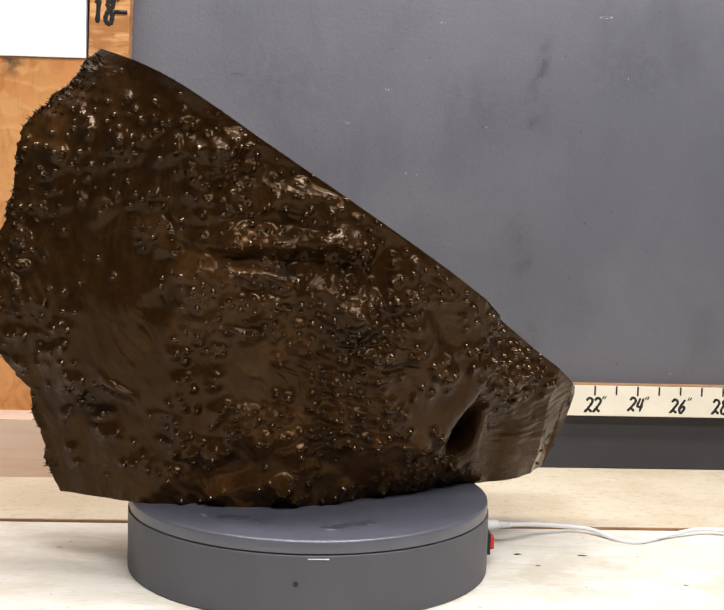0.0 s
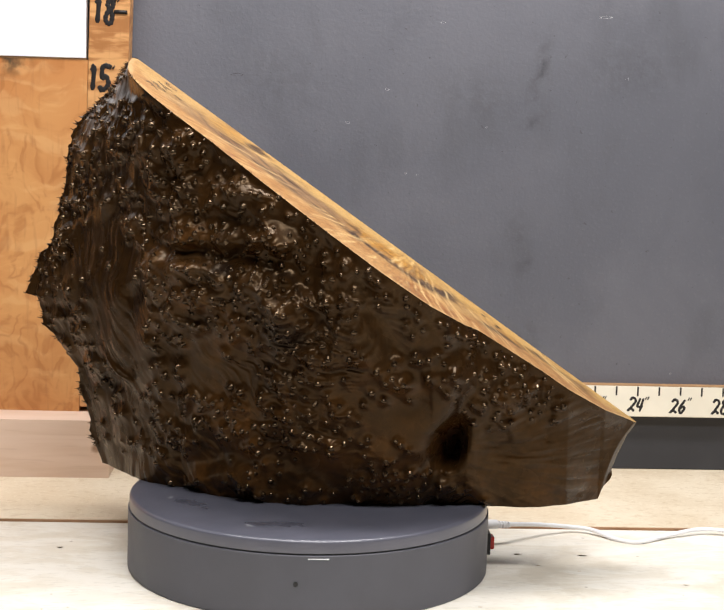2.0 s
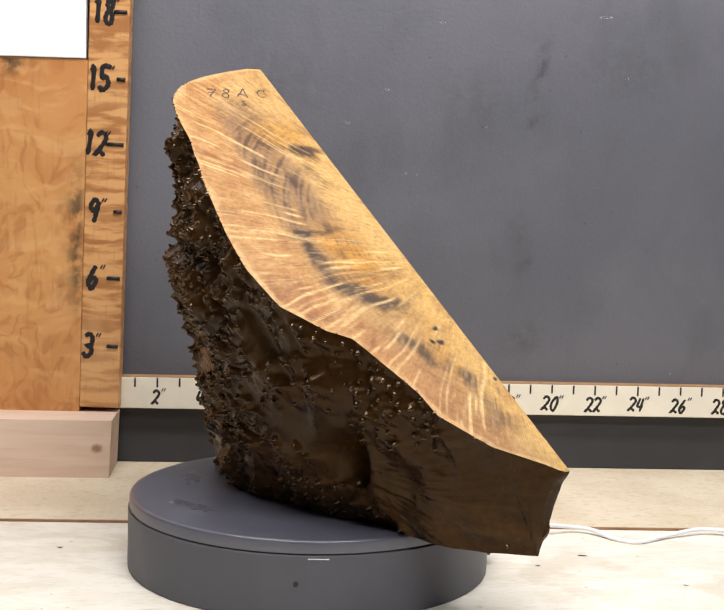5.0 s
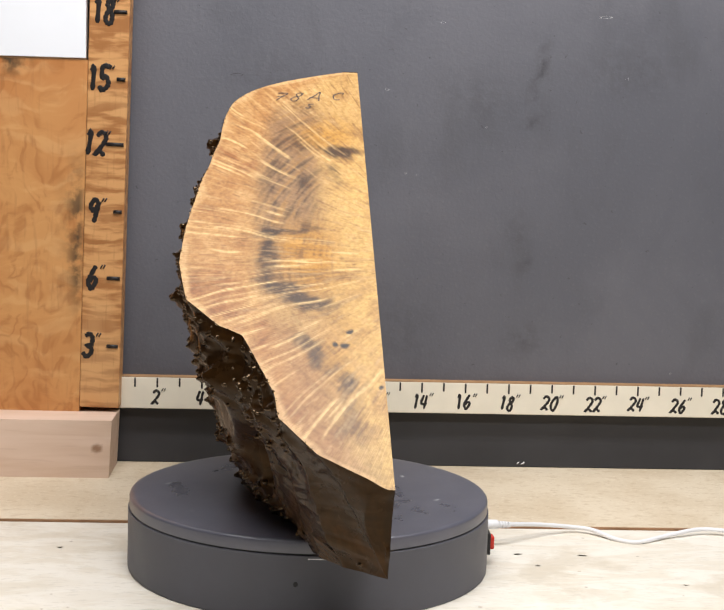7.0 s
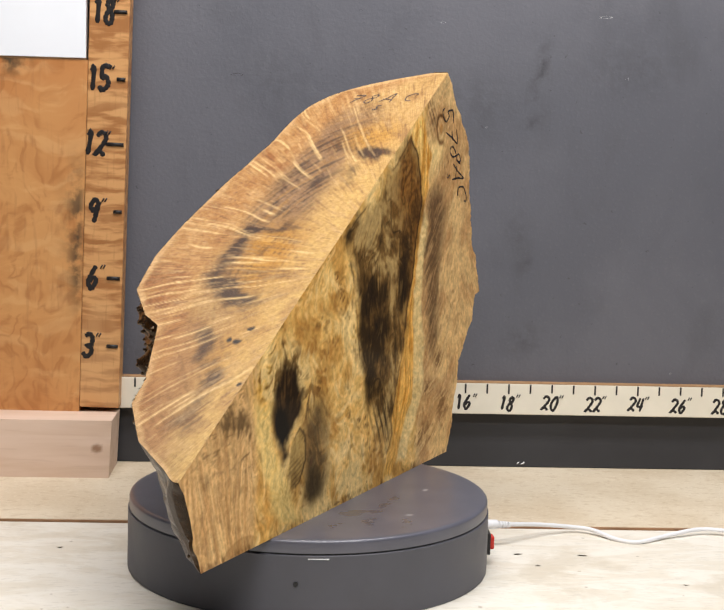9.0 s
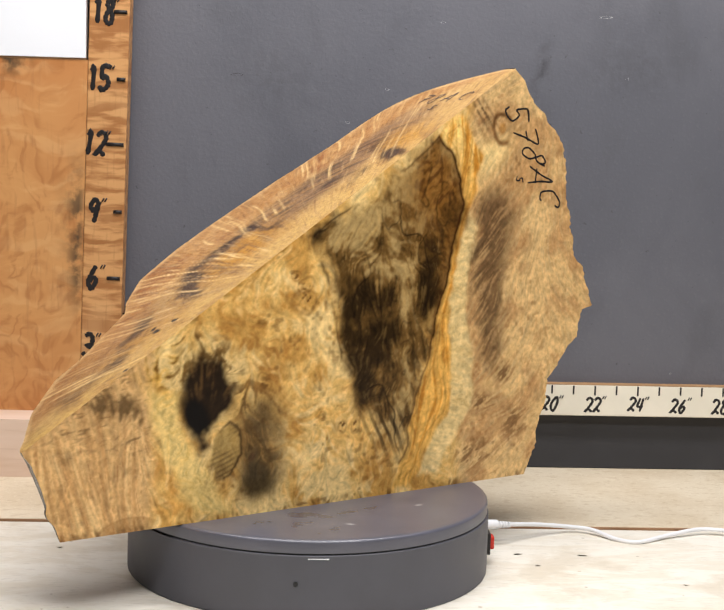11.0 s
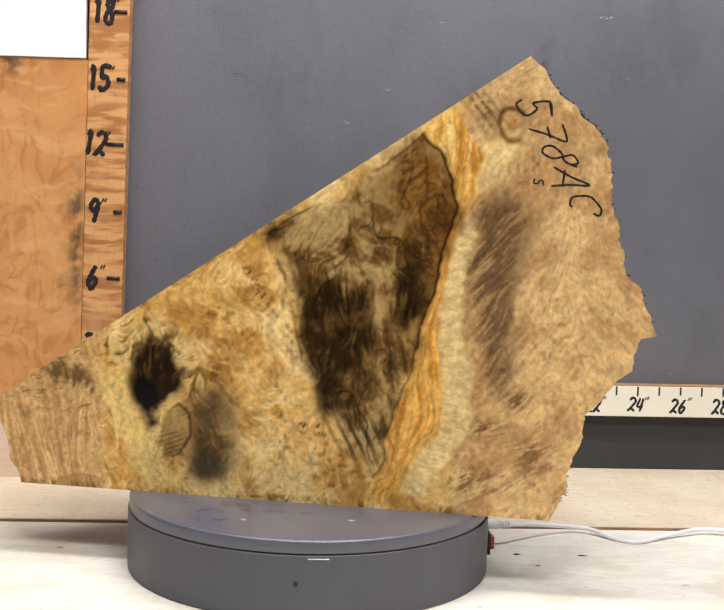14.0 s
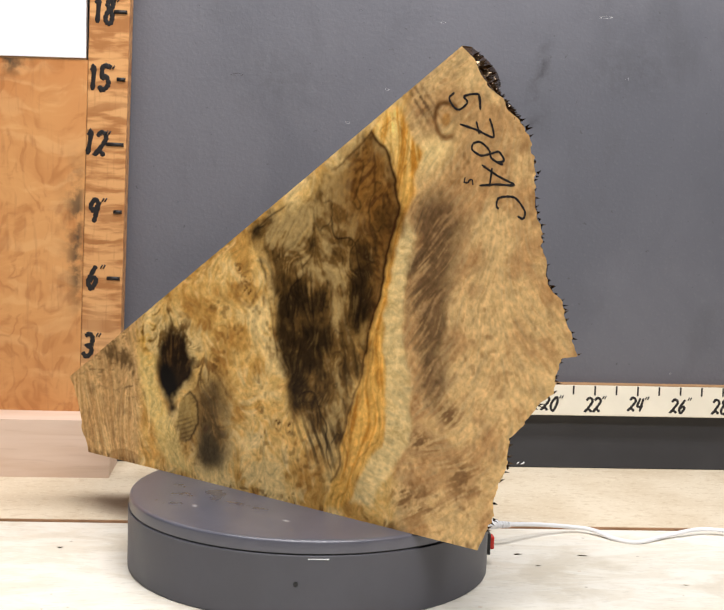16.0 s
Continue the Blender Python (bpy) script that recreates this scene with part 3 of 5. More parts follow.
EDGE = [(0, -0.214), (0.030, -0.228), (0.040, -0.226), (0.068, -0.236), (0.091, -0.238), (0.107, -0.255), (0.121, -0.265), (0.129, -0.275), (0.147, -0.277), (0.156, -0.2795),
        (0.159, -0.2935), (0.172, -0.287), (0.185, -0.282), (0.199, -0.277), (0.206, -0.268), (0.225, -0.263), (0.251, -0.257), (0.269, -0.253), (0.299, -0.250), (0.312, -0.246),
        (0.324, -0.239), (0.337, -0.225), (0.351, -0.208), (0.371, -0.195), (0.3815, -0.1822)]
SLOPE_DEPTH = [(-0.182, 0.002), (-0.169, 0.053), (-0.150, 0.098), (-0.131, 0.116), (-0.115, 0.129), (-0.076, 0.133), (-0.023, 0.145), (0.037, 0.157), (0.079, 0.159), (0.118, 0.151),
               (0.143, 0.126), (0.152, 0.108), (0.171, 0.098), (0.204, 0.083), (0.226, 0.078), (0.256, 0.051), (0.275, 0.017), (0.287, 0.0)]
BASE_DEPTH = [(-0.109, 0.070), (-0.069, 0.088), (-0.029, 0.098), (0.01, 0.100), (0.071, 0.081), (0.116, 0.063), (0.15, 0.061), (0.182, 0.054), (0.226, 0.034), (0.253, 0.0)]
STEP_Z, TOP_Z = 0.072, 0.3815
# the rim's line with its teeth smoothed away
SOFT_Z = np.linspace(-0.04, 0.42, 461)
SOFT_X = np.convolve(np.interp(np.linspace(-0.10, 0.48, 581), *zip(*EDGE)), np.exp(-(np.arange(-60, 61) / 12.0) ** 2 / 2) / (12.0 * math.sqrt(2 * math.pi)), "valid")

# how steeply the bark falls to the rim, by height
FLARE = np.convolve(np.interp(np.linspace(-0.10, 0.48, 581), [0, 0.09, 0.17, 0.25, 0.30, 0.33, 0.36, 0.38], [0.9, 0.8, 0.68, 0.9, 1.0, 1.20, 1.62, 3.2]), np.exp(-(np.arange(-60, 61) / 14.0) ** 2 / 2) / (14.0 * math.sqrt(2 * math.pi)), "valid")


def edge_x(z):
    jag = 0.0016 * vnoise(z * 330, 0.5, 7) + 0.0022 * vnoise(z * 120, 0.5, 8) * soft(z, 0.02, 0.08)
    return np.interp(z, *zip(*EDGE)) + jag * soft(TOP_Z - z, 0.0, 0.02) * soft(z, 0.0, 0.01)


def slope_x(z):
    return (0.2165 - 0.8331 * z) / 0.5531


def end_x(z):
    low = np.interp(z, [0, 0.02, 0.05, STEP_Z], [0.253, 0.262, 0.273, slope_x(STEP_Z)])
    low = low + 0.0035 * vnoise(z * 95, 0.5, 71) * soft(z, 0, 0.01) * soft(STEP_Z - z, 0, 0.012)
    return np.where(z < STEP_Z, low, slope_x(z))


def swell(x, z, cx, cz, rx, rz, turn=0.0):
    c_, s_ = math.cos(radians(turn)), math.sin(radians(turn))
    dx, dz = x - cx, z - cz
    return np.exp(-((dx * c_ + dz * s_) / rx) ** 2 - ((dz * c_ - dx * s_) / rz) ** 2)


def bark_depth(x, z):
    """How far the bark stands out from the broad sawn face."""
    zs = np.clip((0.2165 - 0.5531 * x) / 0.8331, 0.02, 0.40)
    s = np.clip(z / zs, 0, 1)
    d = np.interp(x, *zip(*BASE_DEPTH)) * (1 - s) + np.interp(np.maximum(x, -0.115), *zip(*SLOPE_DEPTH)) * s
    d = d + 0.020 * s * (1 - s) * 4 * soft(0.22 - x, 0.0, 0.1) * 0.75
    k = np.interp(z, SOFT_Z, FLARE)
    gap = np.maximum(x - np.interp(z, SOFT_Z, SOFT_X), 0)
    lim = k * gap
    h = np.clip(0.5 + 0.5 * (lim - d) / 0.03, 0, 1)
    d = lim * (1 - h) + d * h - 0.03 * h * (1 - h)
    d = np.minimum(d, 2.2 * np.maximum(0.2835 - 0.43 * np.maximum(STEP_Z - z, 0) - x, 0) + 0.003)
    # lumps, ridges and the deep hollow
    x_, z_ = x, z
    x, z = x + 0.005 * vnoise(x_ * 36, z_ * 36, 91), z + 0.005 * vnoise(x_ * 36, z_ * 36, 92)
    a = 0.012 * swell(x, z, -0.075, 0.172, 0.085, 0.036, 4) + 0.008 * swell(x, z, -0.128, 0.196, 0.026, 0.012, 22) + 0.008 * swell(x, z, -0.070, 0.203, 0.045, 0.008, -3)
    a = a + 0.013 * swell(x, z, -0.030, 0.186, 0.017, 0.010, -14) + 0.013 * swell(x, z, -0.003, 0.172, 0.015, 0.012, -20) + 0.006 * swell(x, z, -0.060, 0.183, 0.020, 0.007)
    a = a + 0.010 * swell(x, z, -0.075, 0.229, 0.058, 0.007, -2) - 0.002 * swell(x, z, -0.070, 0.216, 0.050, 0.006, -2) + 0.010 * swell(x, z, -0.012, 0.230, 0.018, 0.010, 4)
    a = a + 0.011 * swell(x, z, -0.042, 0.262, 0.028, 0.014, -14) + 0.007 * swell(x, z, -0.088, 0.262, 0.012, 0.010) - 0.005 * swell(x, z, -0.085, 0.256, 0.006, 0.004)
    ring = np.hypot((x + 0.117) / 0.022, (z - 0.302) / 0.017)
    a = a + 0.003 * np.exp(-((ring - 1.0) / 0.25) ** 2) + 0.002 * np.exp(-(ring / 0.5) ** 2)
    a = a + 0.008 * swell(x, z, -0.236, 0.172, 0.010, 0.013) + 0.006 * swell(x, z, -0.233, 0.222, 0.010, 0.012) + 0.006 * swell(x, z, -0.066, 0.020, 0.028, 0.009)
    a = a + 0.009 * swell(x, z, -0.176, 0.101, 0.022, 0.006, -40) - 0.006 * swell(x, z, -0.192, 0.084, 0.017, 0.013) + 0.005 * swell(x, z, -0.215, 0.088, 0.014, 0.010)
    a = a + 0.006 * swell(x, z, -0.168, 0.258, 0.012, 0.012) + 0.005 * swell(x, z, -0.195, 0.245, 0.010, 0.010) - 0.005 * swell(x, z, 0.020, 0.205, 0.012, 0.05, 20)
    x, z = x_, z_
    a = a + 0.007 * swell(x, z, 0.150, 0.115, 0.016, 0.012) - 0.008 * swell(x, z, -0.150, 0.165, 0.014, 0.07, -12) - 0.006 * swell(x, z, 0.085, 0.155, 0.010, 0.05, 30)
    hole = swell(x, z, 0.128, 0.056, 0.012, 0.021, -18)
    a = a - 0.050 * hole ** 1.3 - 0.012 * swell(x, z, 0.140, 0.085, 0.008, 0.035, -14) - 0.006 * swell(x, z, 0.165, 0.055, 0.035, 0.02)
    a = a + 0.0050 * fractal(x * 20, z * 20, 3, 2)
    goose = np.maximum(vnoise(x * 60, z * 60, 33), 0) ** 1.5 + 1.2 * np.maximum(vnoise(x * 40, z * 40, 34), 0) ** 1.4
    a = a + 0.0030 * goose * soft(0.5 * vnoise(x * 26, z * 26, 51) + 0.6 * vnoise(x * 11, z * 11, 52), -0.25, 0.25)
    near = 0.25 + 0.75 * soft(slope_x(z) - x, 0.0, 0.03)
    keep = soft(d, 0.0, 0.03) * soft(gap, 0.0, 0.012) * near
    low = soft(end_x(z) - x, 0.0, 0.02)
    keep = np.where(z < STEP_Z, keep * low, keep)
    return np.maximum(d + a * keep, 0.0003)


def rows_z():
    return np.concatenate([np.linspace(0, STEP_Z, 92), np.linspace(STEP_Z, TOP_Z, 390)[1:]])


def sheet_faces(nr, nc, flip=False, first=0):
    a = (first + np.arange(nr - 1)[:, None] * nc + np.arange(nc - 1)[None, :]).ravel()
    q = np.stack([a, a + 1, a + nc + 1, a + nc], 1)
    return (q[:, ::-1] if flip else q).tolist()


def mix3(c, colour, f):
    f = np.clip(f, 0, 1)[..., None]
    return c * (1 - f) + np.asarray(colour) * f


class Chart:
    """A regular grid over a surface, on which grain and stains are worked out before the mesh takes them over."""

    def __init__(self, u0, u1, v0, v1, step):
        self.u0, self.v0, self.step = u0, v0, step
        self.U, self.V = np.meshgrid(np.arange(u0, u1 + step, step), np.arange(v0, v1 + step, step))

    def comb(self, src, angle, reach, stride=1.0):
        """src smeared along the lines that angle draws: the run of wood fibres."""
        n = int(reach / (self.step * stride))
        nr, nc = src.shape
        co, si = (stride * np.cos(angle)).astype(np.float32), (stride * np.sin(angle)).astype(np.float32)
        jj, ii = np.meshgrid(np.arange(nc, dtype=np.float32), np.arange(nr, dtype=np.float32))
        acc = src.astype(np.float32).copy()
        for way in (-1, 1):
            i, j = ii.copy(), jj.copy()
            for _ in range(n):
                a, b = np.clip(np.rint(i), 0, nr - 1).astype(np.int32), np.clip(np.rint(j), 0, nc - 1).astype(np.int32)
                i += way * si[a, b]
                j += way * co[a, b]
                acc += src[np.clip(np.rint(i), 0, nr - 1).astype(np.int32), np.clip(np.rint(j), 0, nc - 1).astype(np.int32)]
        return (acc - acc.mean()) / acc.std()

    def grainy(self, size, seed, angle, reach):
        return self.comb(vnoise(self.U / size, self.V / size, seed), angle, reach)

    def isolines(self, f, width, level=0.0):
        """Thin lines where f passes the level."""
        gv, gu = np.gradient(f, self.step)
        return np.exp(-((f - level) / (np.hypot(gu, gv) + 1e-3) / width) ** 2)

    def bumps(self, u, v, radius, height):
        """The sum of small round domes."""
        out = np.zeros_like(self.U)
        for a, b, r, h in zip(u, v, radius, height):
            k = int(2.6 * r / self.step) + 1
            i, j = int((b - self.v0) / self.step), int((a - self.u0) / self.step)
            i0, i1, j0, j1 = max(i - k, 0), min(i + k + 1, out.shape[0]), max(j - k, 0), min(j + k + 1, out.shape[1])
            if i0 < i1 and j0 < j1:
                w = np.exp(-((self.U[i0:i1, j0:j1] - a) ** 2 + (self.V[i0:i1, j0:j1] - b) ** 2) / r ** 2)
                out[i0:i1, j0:j1] += h * w
        return out

    def at(self, field, u, v):
        fi, fj = np.clip((v - self.v0) / self.step, 0, field.shape[0] - 1.001), np.clip((u - self.u0) / self.step, 0, field.shape[1] - 1.001)
        i, j = fi.astype(int), fj.astype(int)
        p, q = fi - i, fj - j
        if field.ndim == 3:
            p, q = p[..., None], q[..., None]
        return (field[i, j] * (1 - q) + field[i, j + 1] * q) * (1 - p) + (field[i + 1, j] * (1 - q) + field[i + 1, j + 1] * q) * p


def give_tint(me, rgb):
    rgb = np.clip(rgb.reshape(-1, 3), 0.002, 0.95)
    at = me.attributes.new("tint", "FLOAT_COLOR", "POINT")
    at.data.foreach_set("color", np.concatenate([rgb, np.ones((len(rgb), 1))], 1).astype(np.float32).ravel())


STAIN = [(0.036, 0.234), (0.010, 0.245), (-0.020, 0.258), (-0.058, 0.288), (-0.097, 0.318), (-0.115, 0.299), (-0.127, 0.277), (-0.132, 0.258),
         (-0.121, 0.234), (-0.118, 0.208), (-0.109, 0.180), (-0.099, 0.153), (-0.094, 0.125), (-0.083, 0.101), (-0.076, 0.081), (-0.072, 0.057), (-0.072, 0.041), (-0.061, 0.024),
         (-0.050, 0.045), (-0.034, 0.062), (-0.018, 0.078), (-0.010, 0.100), (-0.003, 0.128), (0.004, 0.155), (0.011, 0.180), (0.022, 0.208)]
AMBER = [(-0.097, 0.318), (-0.124, 0.336), (-0.142, 0.312), (-0.150, 0.298), (-0.142, 0.277), (-0.138, 0.258), (-0.128, 0.232), (-0.123, 0.205), (-0.119, 0.185), (-0.116, 0.154),
         (-0.118, 0.111), (-0.116, 0.068), (-0.097, 0.046), (-0.085, 0.022), (-0.074, 0.003), (-0.058, 0.000), (-0.061, 0.024), (-0.072, 0.041), (-0.076, 0.081),
         (-0.086, 0.105), (-0.095, 0.128), (-0.100, 0.153), (-0.110, 0.180), (-0.118, 0.208), (-0.121, 0.234), (-0.131, 0.258), (-0.126, 0.277), (-0.114, 0.299)]
BROWN = [(-0.150, 0.266), (-0.178, 0.267), (-0.189, 0.248), (-0.183, 0.222), (-0.176, 0.200), (-0.177, 0.160), (-0.178, 0.135), (-0.170, 0.108), (-0.160, 0.122), (-0.153, 0.160),
         (-0.141, 0.200), (-0.146, 0.235)]
HOLLOW = [(0.154, 0.095), (0.144, 0.071), (0.136, 0.059), (0.126, 0.076), (0.110, 0.090), (0.102, 0.094), (0.106, 0.108), (0.118, 0.128), (0.138, 0.132), (0.148, 0.118)]
TONGUE = [(0.100, 0.082), (0.084, 0.094), (0.068, 0.098), (0.060, 0.066), (0.058, 0.030), (0.066, 0.014), (0.084, 0.010), (0.096, 0.022), (0.096, 0.050)]
SHELL = [(0.128, 0.050), (0.120, 0.068), (0.107, 0.080), (0.099, 0.072), (0.098, 0.052), (0.106, 0.036), (0.119, 0.031)]
PALE = [(0.183, 0.112), (0.181, 0.086), (0.166, 0.054), (0.152, 0.026), (0.130, 0.001), (0.104, 0.002), (0.122, 0.028), (0.142, 0.052), (0.156, 0.084), (0.160, 0.108)]
STREAK = [(-0.139, 0.252), (-0.130, 0.232), (-0.124, 0.205), (-0.120, 0.185), (-0.118, 0.154), (-0.119, 0.111), (-0.117, 0.068), (-0.098, 0.045), (-0.085, 0.015), (-0.105, 0.012), (-0.135, 0.055), (-0.146, 0.090),
          (-0.145, 0.112), (-0.136, 0.162), (-0.138, 0.205), (-0.146, 0.240)]


def face_chart():
    """Colours of the broad sawn face over (x, z)."""
    g = Chart(-0.302, 0.290, 0.0, 0.386, 0.0008)
    X, Z = g.U, g.V
    n1, n2, n3 = fractal(X * 24, Z * 24, 21, 3), fractal(X * 24, Z * 24, 22, 3), fractal(X * 70, Z * 70, 23, 3)
    wx, wz = X + 0.0042 * n1 + 0.0015 * n3, Z + 0.0050 * n2
    rind = soft(-wx, 0.122, 0.142)
    # run of the fibres
    turmoil = 1.6 * vnoise(X * 38, Z * 38, 25) + 1.1 * vnoise(X * 85, Z * 85, 26)
    upright = radians(97) + 0.30 * vnoise(X * 28, Z * 28, 27) + 0.25 * vnoise(X * 90, Z * 60, 28)
    lean = radians(180) - np.interp(Z, [0.0, 0.06, 0.11, 0.18, 0.28, 0.34], [radians(q) for q in (30, 12, 48, 62, 50, 40)]) - radians(60) * soft(-X, 0.185, 0.26)
    swept = lean + 0.35 * vnoise(X * 40, Z * 40, 29)
    inner = soft(inside(STAIN, wx, wz), -0.008, 0.012)
    left = soft(X, 0.168, 0.185)
    strip = soft(inside(STREAK, wx, wz), -0.004, 0.003)
    amber = soft(inside(AMBER, wx, wz), -0.003, 0.003)
    hollow, tongue, shell = soft(inside(HOLLOW, wx, wz) + 0.004 * n3 + 0.003 * n1, -0.007, 0.005), soft(inside(TONGUE, wx, wz), -0.014, 0.010), soft(inside(SHELL, X + 0.002 * n3, Z), -0.002, 0.003)
    angle = radians(75) + turmoil
    angle = angle * (1 - inner) + (upright + 0.55 * turmoil) * inner
    angle = angle * (1 - rind) + swept * rind
    angle = angle * (1 - strip) + (radians(5) + 0.3 * turmoil) * strip
    angle = np.where(amber > 0.5, upright, angle)
    angle = np.where(hollow > 0.3, np.arctan2(Z - 0.062, X - 0.133), angle)
    angle = angle * (1 - left) + (radians(84) + 0.25 * vnoise(X * 40, Z * 15, 30)) * left
    hair, lock = g.grainy(0.0016, 35, angle, 0.009), g.grainy(0.0042, 36, angle, 0.014)
    long_, curl = g.grainy(0.0024, 37, angle, 0.034), g.grainy(0.0028, 38, angle + 0.9 * n1, 0.005)
    blot, wide = fractal(X * 45, Z * 45, 39, 4), fractal(X * 16, Z * 16, 40, 3)
    # cream burl
    c = np.empty(X.shape + (3,))
    c[:] = (0.71, 0.505, 0.215)
    c = mix3(c, (0.56, 0.352, 0.118), soft(blot + 0.5 * wide, -0.35, 0.75) * 0.8)
    c = mix3(c, (0.80, 0.605, 0.310), 0.6 * soft(lock, 0.4, 1.8))
    c = mix3(c, (0.40, 0.225, 0.070), 0.58 * soft(curl + 0.7 * blot, 0.7, 2.0))
    c = mix3(c, (0.46, 0.275, 0.090), 0.40 * soft(hair, 0.6, 2.2))
    ladder = soft(swell(X, Z, 0.030, 0.115, 0.040, 0.065), 0.25, 0.8)
    rung = soft(np.sin((Z + 0.003 * n1) * 2 * math.pi / 0.0155), 0.1, 0.9) * soft(np.sin((X + 0.12 * Z + 0.004 * n2) * 2 * math.pi / 0.0135), -0.5, 0.7)
    c = mix3(c, (0.48, 0.300, 0.095), 0.60 * ladder * rung)
    warm = swell(X, Z, 0.075, 0.140, 0.030, 0.030) + swell(X, Z, 0.080, 0.105, 0.020, 0.018) + 0.8 * swell(X, Z, -0.030, 0.030, 0.040, 0.022) + 0.6 * swell(X, Z, 0.130, 0.150, 0.03, 0.015)
    c = mix3(c, (0.36, 0.205, 0.065), np.clip(warm, 0, 1) * 0.75 * soft(curl + blot + 0.3 * hair, -0.2, 1.4))
    c = mix3(c, (0.80, 0.655, 0.370), 0.60 * soft(-wide - 0.5 * blot + 0.25 * lock, 0.0, 0.9))
    # burl eyes: clumps of small dark rings
    speck = soft(vnoise(X * 230, Z * 230, 31), 0.40, 0.75) * soft(vnoise(X * 42, Z * 42, 32) + 0.3 * vnoise(X * 15, Z * 15, 43), 0.0, 0.35) * (1 - rind) * (1 - left)
    c = mix3(c, (0.20, 0.105, 0.032), 0.48 * speck)
    for ex, ez, r in [(0.0367, 0.1736, 0.0105), (0.0362, 0.1902, 0.007), (0.0019, 0.064, 0.0075), (-0.0162, 0.0632, 0.007), (0.0742, 0.108, 0.006), (0.050, 0.200, 0.005), (-0.004, 0.190, 0.008), (0.022, 0.075, 0.004)]:
        rr = np.hypot(wx - ex, wz - ez) / r
        c = mix3(c, (0.20, 0.105, 0.032), 0.38 * soft(-np.abs(rr - 0.95 + 0.25 * n3), -0.30, 0.0) + 0.9 * soft(-rr, -0.75, -0.5) * soft(vnoise(X * 420, Z * 420, 44), 0.1, 0.5))
    # rind: pinkish tan with swept hairs
    r_ = np.empty_like(c)
    r_[:] = (0.66, 0.490, 0.265)
    r_ = mix3(r_, (0.50, 0.325, 0.165), soft(wide + 0.6 * blot, -0.4, 0.7) * 0.8)
    r_ = mix3(r_, (0.72, 0.545, 0.310), 0.60 * soft(0.3 * lock - 0.7 * hair, 0.2, 1.8))
    r_ = mix3(r_, (0.33, 0.195, 0.090), 0.50 * soft(hair + 0.6 * blot + 0.9 * fractal(X * 230, Z * 230, 69, 2), 0.4, 2.4))
    r_ = mix3(r_, (0.26, 0.140, 0.055), 0.40 * soft(vnoise(X * 260, Z * 200, 45), 0.45, 0.75) * soft(vnoise(X * 34, Z * 34, 46), 0.0, 0.4))
    core = np.clip(soft(inside(BROWN, wx + 0.0025 * lock + 0.002 * hair, wz), -0.016, 0.012), 0, 1)
    r_ = mix3(r_, mix3(np.broadcast_to((0.185, 0.118, 0.062), c.shape), (0.36, 0.245, 0.135), 0.7 * soft(hair + long_, 0.2, 2.2)), 0.92 * core)
    low = swell(X, Z, -0.140, 0.026, 0.040, 0.013) + 0.9 * swell(X, Z, -0.183, 0.100, 0.013, 0.010) + 0.8 * swell(X, Z, -0.197, 0.053, 0.018, 0.018) + 0.8 * swell(X, Z, -0.155, 0.075, 0.02, 0.01)
    r_ = mix3(r_, (0.24, 0.150, 0.072), np.clip(1.3 * low, 0, 1) * 0.95 * soft(0.7 * curl + blot + 0.6 * hair, -0.6, 0.9))
    pale_top = swell(wx, wz, -0.158, 0.300, 0.030, 0.016, -42)
    r_ = mix3(r_, (0.78, 0.625, 0.335), 0.9 * pale_top)
    k = np.hypot((X + 0.1704) / 0.011, (Z - 0.3264) / 0.014)
    r_ = mix3(r_, (0.20, 0.100, 0.035), 0.85 * soft(-np.abs(k - 1.0 + 0.12 * n3), -0.30, 0.0) * soft(X + 0.1764 + 0.5 * np.abs(Z - 0.322), -0.004, 0.006))
    r_ = mix3(r_, (0.46, 0.255, 0.080), 0.7 * soft(-k, -0.55, -0.2))
    smoky = swell(X, Z, -0.146, 0.341, 0.022, 0.010, 45)
    r_ = mix3(r_, (0.17, 0.110, 0.062), 0.9 * np.clip(smoky, 0, 1) * soft(np.sin((X - 0.75 * Z + 0.002 * n1) * 2 * math.pi / 0.0075) + 0.5 * hair, -0.4, 0.9))
    c = c * (1 - rind[..., None]) + r_ * rind[..., None]
    # pale strip beside the amber one
    p_ = mix3(np.broadcast_to((0.73, 0.600, 0.340), c.shape), (0.44, 0.335, 0.165), 0.6 * soft(hair + 0.6 * blot, 0.2, 1.8))
    c = c * (1 - 0.85 * strip[..., None]) + p_ * 0.85 * strip[..., None]
    # sapwood at the narrow end
    s_ = mix3(np.broadcast_to((0.63, 0.445, 0.235), c.shape), (0.49, 0.315, 0.150), 0.8 * soft(long_ + 0.6 * wide, -0.4, 1.6))
    s_ = mix3(s_, (0.30, 0.180, 0.085), 0.7 * soft(hair, 1.0, 2.4))
    s_ = mix3(s_, (0.74, 0.560, 0.310), 0.6 * soft(-long_, 0.8, 2.0))
    dash = g.grainy(0.0016, 47, np.full_like(X, radians(172)), 0.004)
    s_ = mix3(s_, (0.26, 0.170, 0.085), 0.75 * soft(dash, 0.6, 2.0) * soft(Z - 0.3 * (X - 0.2), 0.035, 0.085))
    smoke = swell(X, Z, 0.212, 0.101, 0.028, 0.012, 10)
    s_ = mix3(s_, (0.16, 0.105, 0.050), 0.9 * soft(smoke + 0.20 * curl, 0.30, 0.9))
    arc = np.hypot((X - 0.195) / 0.030, (Z + 0.004) / 0.016)
    s_ = mix3(s_, (0.34, 0.210, 0.095), 0.45 * soft(-arc, -1.0, -0.92) + 0.4 * soft(-np.abs(arc - 0.98), -0.08, 0))
    c = c * (1 - left[..., None]) + s_ * left[..., None]
